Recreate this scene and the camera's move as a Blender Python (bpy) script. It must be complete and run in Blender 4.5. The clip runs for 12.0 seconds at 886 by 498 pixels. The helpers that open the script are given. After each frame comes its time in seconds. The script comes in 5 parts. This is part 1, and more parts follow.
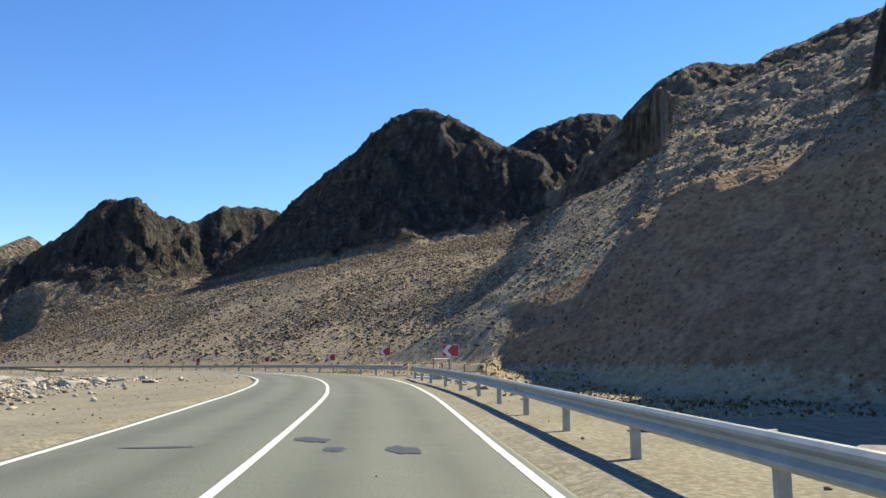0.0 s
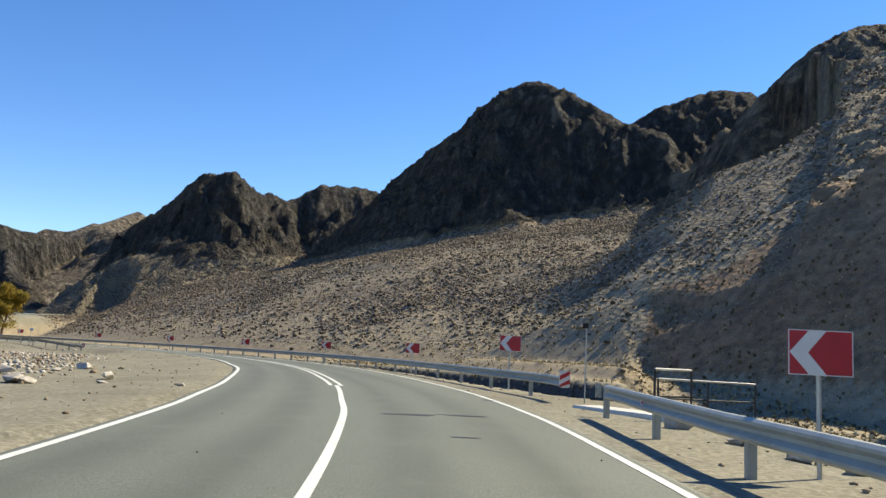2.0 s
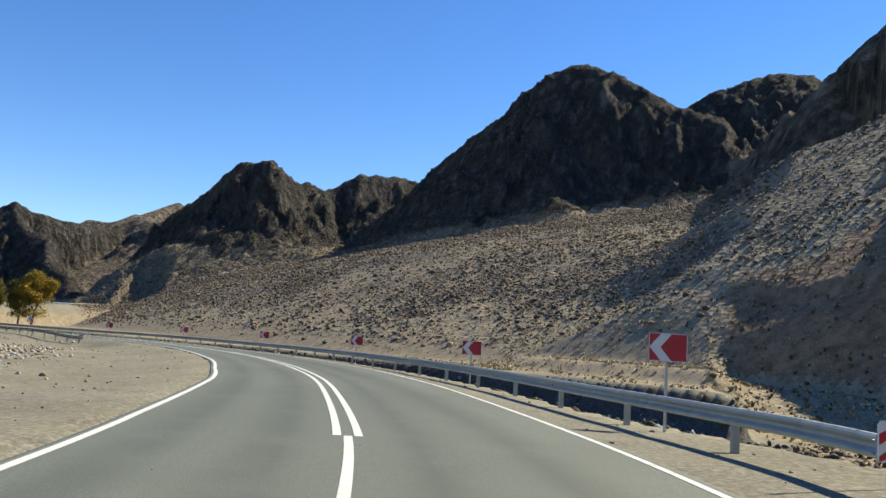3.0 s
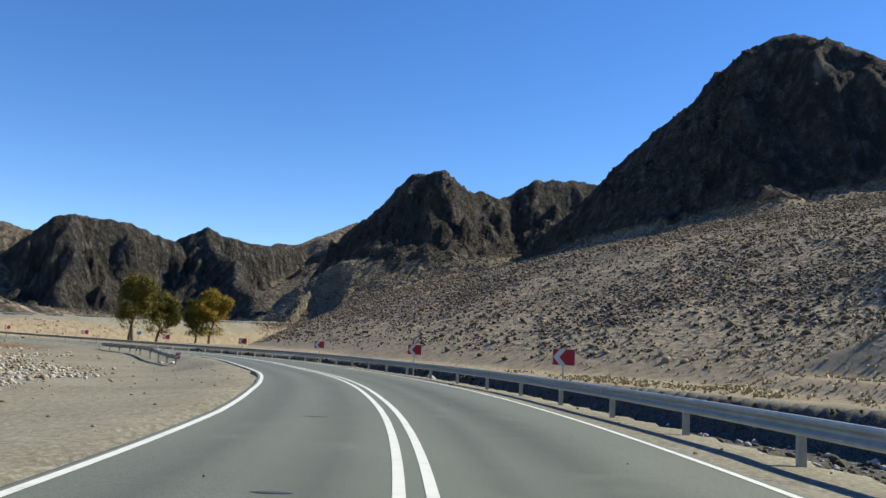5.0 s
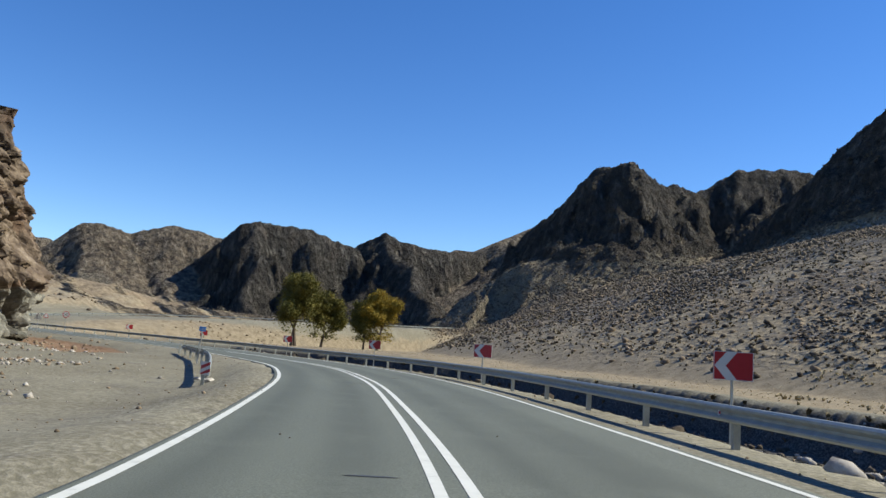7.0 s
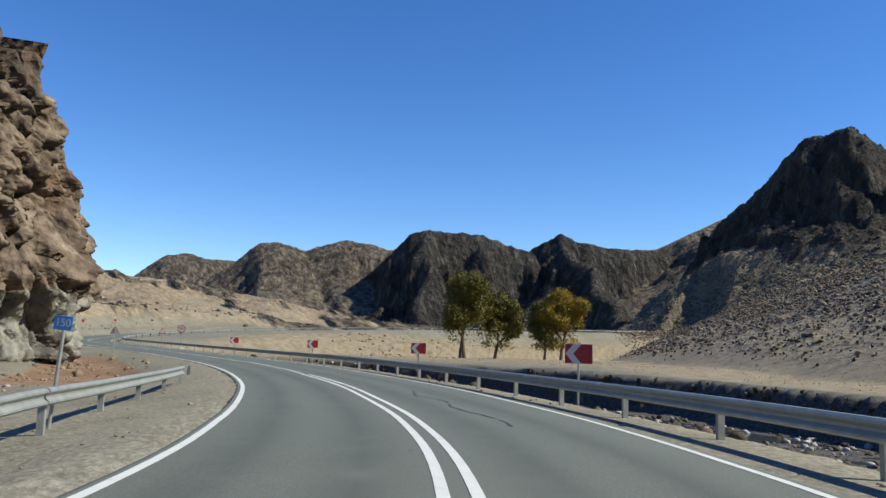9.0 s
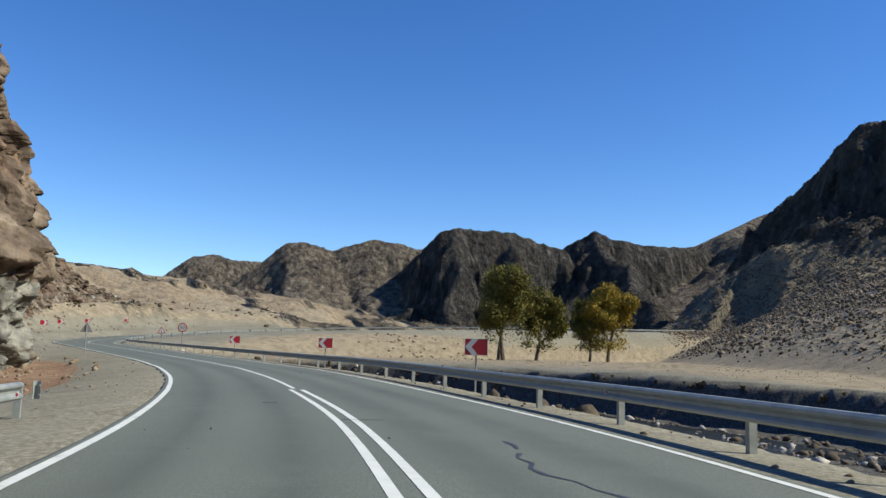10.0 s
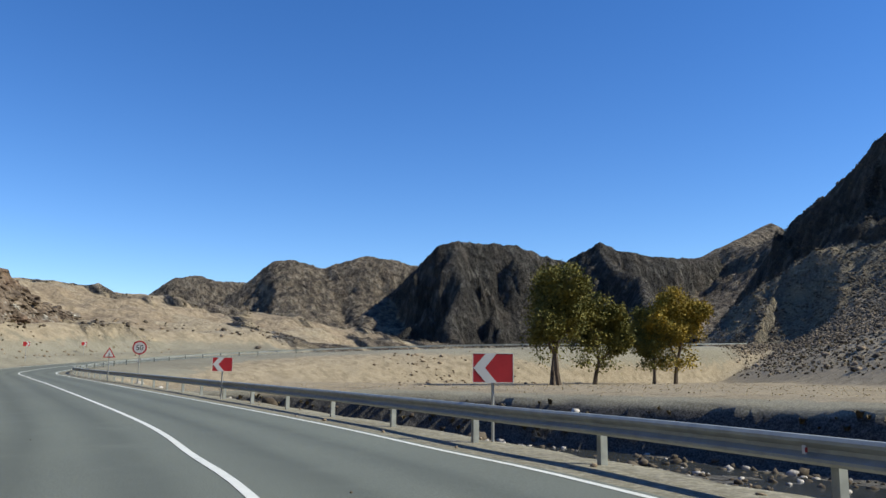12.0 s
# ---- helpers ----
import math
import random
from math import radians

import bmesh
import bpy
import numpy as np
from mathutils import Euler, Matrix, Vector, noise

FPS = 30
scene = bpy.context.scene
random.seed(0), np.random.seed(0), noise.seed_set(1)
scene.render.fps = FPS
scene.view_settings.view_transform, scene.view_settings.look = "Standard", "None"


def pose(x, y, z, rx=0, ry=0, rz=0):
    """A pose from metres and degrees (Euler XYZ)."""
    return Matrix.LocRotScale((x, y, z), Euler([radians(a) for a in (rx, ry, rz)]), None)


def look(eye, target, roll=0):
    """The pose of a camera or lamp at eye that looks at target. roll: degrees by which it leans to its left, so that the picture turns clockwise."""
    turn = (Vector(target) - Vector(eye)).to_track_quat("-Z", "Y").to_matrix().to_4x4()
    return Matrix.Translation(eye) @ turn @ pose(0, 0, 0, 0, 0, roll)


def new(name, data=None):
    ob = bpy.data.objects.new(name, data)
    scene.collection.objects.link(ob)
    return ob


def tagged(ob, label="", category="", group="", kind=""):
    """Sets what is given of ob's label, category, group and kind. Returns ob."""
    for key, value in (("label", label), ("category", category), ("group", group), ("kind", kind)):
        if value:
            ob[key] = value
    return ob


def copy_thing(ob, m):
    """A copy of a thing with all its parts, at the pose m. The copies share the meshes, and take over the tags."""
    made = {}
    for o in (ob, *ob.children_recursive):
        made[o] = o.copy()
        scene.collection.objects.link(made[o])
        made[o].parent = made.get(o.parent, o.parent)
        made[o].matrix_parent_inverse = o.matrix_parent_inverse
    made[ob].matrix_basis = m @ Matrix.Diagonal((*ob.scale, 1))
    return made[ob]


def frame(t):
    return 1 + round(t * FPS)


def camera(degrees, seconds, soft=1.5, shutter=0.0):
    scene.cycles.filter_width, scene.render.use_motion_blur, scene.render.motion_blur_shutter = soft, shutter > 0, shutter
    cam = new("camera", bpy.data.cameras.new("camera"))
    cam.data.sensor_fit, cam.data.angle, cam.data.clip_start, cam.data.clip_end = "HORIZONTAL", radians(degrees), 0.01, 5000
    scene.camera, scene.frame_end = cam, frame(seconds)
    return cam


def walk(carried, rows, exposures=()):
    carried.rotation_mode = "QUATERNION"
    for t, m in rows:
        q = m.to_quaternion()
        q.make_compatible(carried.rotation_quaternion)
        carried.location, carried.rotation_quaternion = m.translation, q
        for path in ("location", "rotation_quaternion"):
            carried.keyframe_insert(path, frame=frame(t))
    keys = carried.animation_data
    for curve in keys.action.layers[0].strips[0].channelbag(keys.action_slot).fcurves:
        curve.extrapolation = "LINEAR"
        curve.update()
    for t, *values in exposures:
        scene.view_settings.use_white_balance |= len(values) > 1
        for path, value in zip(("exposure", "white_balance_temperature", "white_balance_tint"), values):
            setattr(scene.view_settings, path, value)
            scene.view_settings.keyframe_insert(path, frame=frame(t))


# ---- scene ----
cam = camera(58.0, 12.0)
PATH = [
    (0, (2.085, 3.609, 0.828), (2.011, 5.587, 1.112), -0.2),
    (0.5, (1.165, 11.033, 0.947), (1.002, 13.006, 1.233), 0.9),
    (1, (0.198, 18.457, 1.068), (-0.029, 20.425, 1.34), 2.1),
    (1.5, (-0.851, 25.559, 1.166), (-1.128, 27.522, 1.428), 2.3),
    (1.7, (-1.315, 28.316, 1.134), (-1.611, 30.276, 1.403), 2.8),
    (2, (-2.221, 32.515, 1.2), (-2.543, 34.472, 1.46), 3.0),
    (2.5, (-3.829, 39.115, 1.4), (-4.201, 41.064, 1.65), 3.8),
    (2.7, (-4.577, 41.689, 1.465), (-4.967, 43.635, 1.709), 3.8),
    (4.3, (-10.294, 60.089, 1.418), (-10.938, 61.968, 1.652), 3.0),
    (4.5, (-11.234, 62.495, 1.412), (-11.943, 64.35, 1.65), 2.9),
    (5, (-14.243, 69.109, 1.444), (-15.076, 70.909, 1.695), 3.0),
    (5.5, (-17.734, 75.879, 1.446), (-18.658, 77.633, 1.709), 3.7),
    (6, (-21.579, 82.569, 1.488), (-22.621, 84.257, 1.742), 4.0),
    (6.5, (-25.707, 88.818, 1.375), (-26.848, 90.442, 1.624), 4.0),
    (7, (-30.127, 94.814, 1.354), (-31.341, 96.384, 1.601), 3.8),
    (7.2, (-32.058, 97.225, 1.347), (-33.3, 98.774, 1.59), 4.1),
    (8.8, (-49.621, 115.988, 1.346), (-51.119, 117.288, 1.599), 2.0),
    (9, (-51.994, 118.015, 1.318), (-53.52, 119.283, 1.566), 1.9),
    (9.5, (-57.949, 122.488, 1.271), (-59.497, 123.73, 1.517), 1.8),
    (10, (-64.414, 126.522, 1.177), (-65.984, 127.735, 1.427), 1.7),
    (10.5, (-71.185, 130.188, 1.198), (-72.836, 131.29, 1.447), 1.9),
    (11, (-78.379, 133.489, 1.201), (-80.115, 134.45, 1.457), 2.3),
    (11.5, (-86.05, 136.496, 1.267), (-87.77, 137.481, 1.534), 2.3),
    (12, (-93.563, 138.994, 1.295), (-95.104, 140.232, 1.597), 0.5),
]
walk(cam, [(t, look(eye, target, roll)) for t, eye, target, roll in PATH], exposures=[(0, 0.98, 7600, 6), (2.7, 0.80, 7350, 6), (4.5, 0.64, 6900, 6), (7, 0.49, 6600, 6), (12, 0.43, 6450, 6)])

# ---- world, sun, exposure ----
SUN_AZ, SUN_EL = 47.0, 41.5          # degrees from +y towards +x, and above the horizon
world = bpy.data.worlds.new("sky")
scene.world = world
world.use_nodes = True
wn = world.node_tree.nodes
wl = world.node_tree.links
sky = wn.new("ShaderNodeTexSky")
sky.sky_type = "NISHITA"
sky.sun_disc = False
sky.sun_elevation = radians(SUN_EL)
sky.sun_rotation = radians(SUN_AZ)
sky.altitude = 1800
sky.air_density, sky.dust_density, sky.ozone_density = 1.0, 0.0, 2.6
vivid = wn.new("ShaderNodeHueSaturation")
vivid.inputs["Hue"].default_value = 0.511
vivid.inputs["Saturation"].default_value = 1.28
wl.new(sky.outputs[0], vivid.inputs["Color"])
wl.new(vivid.outputs[0], wn["Background"].inputs[0])
wn["Background"].inputs[1].default_value = 0.129
sun_data = bpy.data.lights.new("sun", "SUN")
sun_data.energy, sun_data.angle, sun_data.color = 4.55, radians(0.53), (1.0, 0.935, 0.79)
sun = new("sun", sun_data)
sun.matrix_world = look((80, 120, 200), (80 - math.sin(radians(SUN_AZ)), 120 - math.cos(radians(SUN_AZ)), 200 - math.tan(radians(SUN_EL))))

# ---- noise ----
def lattice(ix, iy, seed):
    n = (ix.astype(np.int64) * 374761393 + iy.astype(np.int64) * 668265263 + seed * 1442695041) & 0xFFFFFFFF
    n = ((n ^ (n >> 13)) * 1274126177) & 0xFFFFFFFF
    n = (n ^ (n >> 16)) & 0xFFFF
    return n / 65535.0


def vnoise(x, y, seed=0):
    ix, iy = np.floor(x), np.floor(y)
    fx, fy = x - ix, y - iy
    fx, fy = fx * fx * fx * (fx * (fx * 6 - 15) + 10), fy * fy * fy * (fy * (fy * 6 - 15) + 10)
    a, b = lattice(ix, iy, seed), lattice(ix + 1, iy, seed)
    c, d = lattice(ix, iy + 1, seed), lattice(ix + 1, iy + 1, seed)
    return (a + (b - a) * fx) * (1 - fy) + (c + (d - c) * fx) * fy


def fbm(x, y, size, octaves=4, seed=0, ridged=False, gain=0.5):
    total, amp, norm = np.zeros_like(x, dtype=float), 1.0, 0.0
    for i in range(octaves):
        f = 2 ** i / size
        ca, sa = math.cos(1.1 * i), math.sin(1.1 * i)
        v = vnoise((x * ca - y * sa) * f, (x * sa + y * ca) * f, seed + i * 17) * 2 - 1
        total += amp * ((1 - 2 * np.abs(v)) if ridged else v)
        norm += amp
        amp *= gain
    return total / norm


def smooth(e0, e1, v):
    q = np.clip((v - e0) / (e1 - e0), 0, 1)
    return q * q * (3 - 2 * q)


# ---- road line ----
def spline(points, step):
    """A smooth line through the points, at even steps."""
    p = np.array(points, float)
    p = np.vstack([2 * p[0] - p[1], p, 2 * p[-1] - p[-2]])
    out = []
    for i in range(1, len(p) - 2):
        a, b, c, d = p[i - 1], p[i], p[i + 1], p[i + 2]
        u = np.linspace(0, 1, 40, endpoint=False)[:, None]
        out.append(0.5 * (2 * b + (c - a) * u + (2 * a - 5 * b + 4 * c - d) * u ** 2 + (3 * b - a - 3 * c + d) * u ** 3))
    q = np.vstack(out + [p[-2:-1]])
    s = np.concatenate([[0], np.cumsum(np.linalg.norm(np.diff(q[:, :2], axis=0), axis=1))])
    even = np.arange(0, s[-1], step)
    return np.stack([np.interp(even, s, q[:, k]) for k in range(q.shape[1])], 1), even


ROAD = [(4.6, -60, -0.9), (2.7, -20, -0.7), (0.75, 0, -0.52), (-0.45, 11.3, -0.42), (-1.35, 19, -0.34), (-2.4, 27.4, -0.23), (-3.18, 32.6, -0.16),
        (-4.46, 39.4, -0.07), (-6.08, 46.2, 0.0), (-7.28, 50.3, 0.03), (-9.7, 57.8, 0.06), (-14.18, 69.02, 0.07), (-17.6, 76.05, 0.08), (-21.48, 82.94, 0.08),
        (-25.7, 89.5, 0.07), (-29.7, 95.1, 0.06), (-34.3, 100.7, 0.05), (-41.0, 107.8, 0.03), (-49.2, 115.9, 0.02), (-57.5, 122.9, 0.0),
        (-63.5, 127.0, -0.02), (-69.8, 130.5, -0.05), (-76.9, 134.0, -0.06), (-85.2, 137.4, -0.06), (-92.6, 140.1, -0.04), (-101.4, 142.8, 0.0),
        (-105.4, 143.8, 0.0), (-115.4, 146.0, 0.05), (-145, 150.9, 0.28),
        (-170, 154.8, 0.48), (-190, 158.1, 0.72), (-204, 163.2, 1.1), (-216, 171.6, 1.8), (-225, 184, 2.7), (-229, 200, 3.7), (-228, 220, 4.8),
        (-222, 240, 5.7), (-214, 258, 6.3), (-208, 278, 6.9), (-206, 302, 7.5), (-216, 342, 9.0)]
LINE, STEPS = spline(ROAD, 1.0)
TAN = np.gradient(LINE[:, :2], axis=0)
TAN /= np.linalg.norm(TAN, axis=1)[:, None]
RIGHT = np.stack([TAN[:, 1], -TAN[:, 0]], 1)


def s_near(x, y):
    return float(STEPS[np.argmin((LINE[:, 0] - x) ** 2 + (LINE[:, 1] - y) ** 2)])


S_A = s_near(-21, 83)
MARKS = [s_near(-0.8, 15), s_near(-3.4, 33), s_near(-6, 45), s_near(-9, 56), s_near(-20, 80), s_near(-34, 100), s_near(-65, 128), s_near(-85, 137), s_near(-96, 141), s_near(-112, 145), s_near(-150, 152), s_near(-190, 158)]
EDGE_R = np.interp(STEPS, (75, 92, 103, 112, 135, 155, 172, 204, 218, 235, 250, 290), (3.33, 3.5, 3.78, 4.1, 4.15, 4.2, 3.95, 3.7, 3.95, 3.95, 4.0, 3.6))
EDGE_L = np.interp(STEPS, MARKS, (3.25, 3.3, 3.35, 3.4, 3.4, 3.35, 3.45, 3.4, 3.45, 3.6, 4.1, 4.4)) - np.interp(STEPS, (72, 88, 101, 110, 120, 131, 138, 147, 155, 161, 169, 200, 208, 216, 224, 231, 240, 250), (0.15, 0.0, 0.16, 0.16, 0.03, 0.08, -0.07, 0.06, 0.0, 0.05, 0.22, 0.2, 0.06, 0.03, -0.02, 0.0, -0.08, -0.2))
RAIL_AT = [s_near(*p) for p in ((-3.4, 33), (-5.3, 42), (-6.3, 46), (-7.6, 51), (-9.2, 56), (-11.7, 63), (-14.5, 70), (-20, 80), (-34, 100), (-65, 128), (-85, 137), (-96, 141), (-130, 149))]
RAIL_OFF = np.interp(STEPS, RAIL_AT, (4.98, 5.05, 5.38, 6.08, 6.63, 6.12, 5.98, 5.83, 5.5, 5.1, 5.15, 5.4, 5.2))


def at_road(s, off=0.0, up=0.0):
    """The place beside the road line: metres along, metres to its right, metres above it."""
    k = [float(np.interp(s, STEPS, LINE[:, i])) for i in range(3)]
    r = [float(np.interp(s, STEPS, RIGHT[:, i])) for i in range(2)]
    return Vector((k[0] + r[0] * off, k[1] + r[1] * off, k[2] + up))


def heading(s):
    """Degrees of yaw of the road's direction."""
    return math.degrees(math.atan2(-float(np.interp(s, STEPS, TAN[:, 0])), float(np.interp(s, STEPS, TAN[:, 1]))))


def road_frame(x, y):
    """For places: the nearest road step and the signed distance (right is plus)."""
    xf, yf = x.ravel(), y.ravel()
    idx, dist = np.zeros(len(xf), int), np.full(len(xf), 1e9)
    near = (xf > -330) & (xf < 80) & (yf > -120) & (yf < 420)
    pick = np.nonzero(near)[0]
    for part_ in np.array_split(pick, max(1, len(pick) // 20000)):
        d2 = (xf[part_, None] - LINE[None, :, 0]) ** 2 + (yf[part_, None] - LINE[None, :, 1]) ** 2
        k = np.argmin(d2, 1)
        idx[part_] = k
        off = (xf[part_] - LINE[k, 0]) * RIGHT[k, 0] + (yf[part_] - LINE[k, 1]) * RIGHT[k, 1]
        dist[part_] = np.sqrt(d2[np.arange(len(k)), k]) * np.sign(off + 1e-9)
    return idx.reshape(x.shape), dist.reshape(x.shape)


# ---- shape of the land ----
def to_line(x, y, pts):
    """Distance to a broken line, the height on it at the foot of the perpendicular, and the side (plus: to the right of its run)."""
    best = np.full(x.shape, 1e9)
    h, side = np.zeros(x.shape), np.zeros(x.shape)
    for a, b in zip(pts[:-1], pts[1:]):
        dx, dy = b[0] - a[0], b[1] - a[1]
        u = np.clip(((x - a[0]) * dx + (y - a[1]) * dy) / (dx * dx + dy * dy), 0, 1)
        px, py = a[0] + u * dx, a[1] + u * dy
        d = np.hypot(x - px, y - py)
        m = d < best
        best = np.where(m, d, best)
        if len(a) > 2:
            h = np.where(m, a[2] + u * (b[2] - a[2]), h)
        side = np.where(m, np.sign((x - px) * dy - (y - py) * dx), side)
    return best, h, side


FOOT = [(26, -80), (19, 10), (18, 60), (15, 98), (12.5, 112), (8, 126), (3.5, 137), (-7, 145), (-17, 153), (-32, 163), (-58, 178), (-90, 196), (-130, 226),
        (-165, 262), (-190, 292), (-235, 345), (-290, 430), (-340, 520), (-400, 700)]
BANK = [(12, -80), (12, 20), (11, 60), (6, 95), (-2, 113), (-10, 124), (-22, 133), (-44, 150), (-70, 168), (-90, 178), (-117, 181),
        (-140, 178), (-158, 170), (-168, 164)]
# crest lines: places and heights, then the fall near the crest, its reach, and the fall below
CRESTS = {
    "near_ridge": ([(46, 294, 64), (60, 308, 94), (74, 305, 108), (86, 297, 113), (106, 285, 107), (109, 273, 108), (124, 261, 111),
                    (138, 249, 113), (150, 236, 117)], 0.95, 12, 0.57),
    "right_far": ([(150, 236, 118), (165, 205, 118), (150, 165, 100), (140, 120, 97), (134, 60, 97), (132, -20, 97), (132, -80, 95)], 1.2, 80, 0.6),
    "great_peak": ([(-126, 450, 67), (-112, 445, 78), (-95, 440, 93.5), (-78, 430, 103.5), (-62, 418, 111), (-55, 412, 113.5), (-46, 398, 116.5), (-38, 388, 119.5), (-30, 379, 121.5), (-23, 374, 122), (-15, 370, 120.5), (-8, 364, 115.5), (3, 360, 107),
                    (18, 354, 97), (30, 352, 93)], 1.3, 60, 0.9),
    "great_back": ([(18, 398, 107), (34, 400, 118), (59, 401, 127), (75, 398, 125), (92, 393, 110), (140, 390, 100)], 1.1, 60, 0.8),
    "knob": ([(-343, 514, 6), (-296, 486, 41), (-263, 471, 67), (-229, 456, 81), (-217, 449, 89), (-205, 441, 93), (-188, 441, 94), (-183, 451, 88), (-177, 470, 85)], 1.8, 22, 0.82),
    "knob_back": ([(-177, 470, 85), (-169, 484, 88), (-155, 494, 99), (-144, 503, 101), (-128, 518, 101), (-113, 531, 93)], 1.5, 18, 0.75),
    "black_cliff": ([(-543, 418, 17), (-526, 430, 40), (-498, 437, 60), (-463, 432, 74), (-457, 438, 77), (-449, 457, 77), (-441, 474, 77),
                     (-436, 493, 72), (-428, 509, 68)], 2.7, 19, 0.72),
    "black_spur": ([(-489, 528, 64), (-458, 536, 73), (-439, 532, 78), (-428, 539, 81), (-414, 548, 77), (-404, 581, 75), (-403, 630, 80)],
                   2.5, 17, 0.75),
    "black_rib": ([(-455, 442, 76), (-446, 428, 64), (-431, 425, 52), (-424, 409, 30), (-408, 405, 12)], 1.9, 22, 0.7),
    "black_nose": ([(-428, 539, 81), (-404, 518, 66), (-380, 516, 56), (-350, 480, 38), (-328, 472, 28), (-297, 439, 8)], 1.7, 14, 0.95),
    "far_hill": ([(-592, 336, 32), (-580, 364, 56), (-573, 380, 72), (-566, 392, 73), (-565, 414, 69), (-553, 435, 78), (-548, 451, 78),
                  (-535, 480, 72)], 0.9, 30, 0.5),
    "red_hill": ([(-720, 334, 45), (-710, 363, 70), (-704, 380, 74), (-698, 393, 70), (-707, 423, 72), (-710, 450, 60)], 0.9, 30, 0.5),
    "tan_hill": ([(-300, 150, 20.5), (-315, 183, 22.5), (-323, 197, 22.5), (-337, 218, 22.5), (-333, 229, 21), (-325, 248, 19), (-321, 277, 15),
                  (-318, 300, 11), (-330, 336, 11)], 0.22, 30, 0.2),
    "far_ridge": ([(-640, 850, 110), (-606, 879, 125), (-561, 908, 137), (-537, 899, 127), (-474, 843, 131), (-446, 784, 130), (-436, 660, 86),
                   (-413, 668, 95), (-386, 655, 89), (-358, 643, 94)], 0.8, 40, 0.5),
}
CRESTS["spur"] = ([(4.5, 140, -0.6), (6, 146, 4.6), (6.8, 151, 8.6), (11, 154.5, 14.6), (16.2, 151.5, 17.4), (25, 152, 25.8), (31, 152, 31.2),
                   (36, 152, 35.4), (47.7, 143, 40.2), (58, 136, 43.5), (70, 132, 48)], 0.65, 30, 0.65)
CRESTS["shoulder"] = ([(29, 162, 31.5), (32.5, 173, 38), (39, 184, 47), (48, 190, 52), (60, 205, 60)], 0.7, 40, 0.6)
CRESTS["shade_wall"] = ([(92, 158, 86), (106, 150, 104), (118, 130, 128), (128, 90, 142), (132, 40, 146), (134, -80, 146)], 3.0, 20, 1.05)
# how broken each one is, and how brown its rock
BROKEN = {"black_cliff": 1.9, "black_spur": 1.9, "black_rib": 1.7, "black_nose": 1.6, "knob": 1.5, "knob_back": 1.4, "far_hill": 1.3, "red_hill": 1.3, "tan_hill": 0.5, "spur": 0.1, "shoulder": 0.1, "shade_wall": 0.4}
BROWN = {"far_hill": 0.85, "red_hill": 0.94, "great_peak": 0.25, "great_back": 0.25, "far_ridge": 0.8, "knob_back": 0.25, "knob": 0.15, "black_nose": 0.3, "near_ridge": 0.6, "spur": 0.8, "shoulder": 0.8}
# the break above the steep shaded face
BREAK = [(3, 120, 0)] + CRESTS["spur"][0] + [(82, 146, 72)] + CRESTS["shade_wall"][0]


def tan_zone(x, y):
    """Near the tan hill, where the far rock gives way to soil."""
    d, _, _ = to_line(x, y, CRESTS["tan_hill"][0])
    return 1 - smooth(25, 60, d)


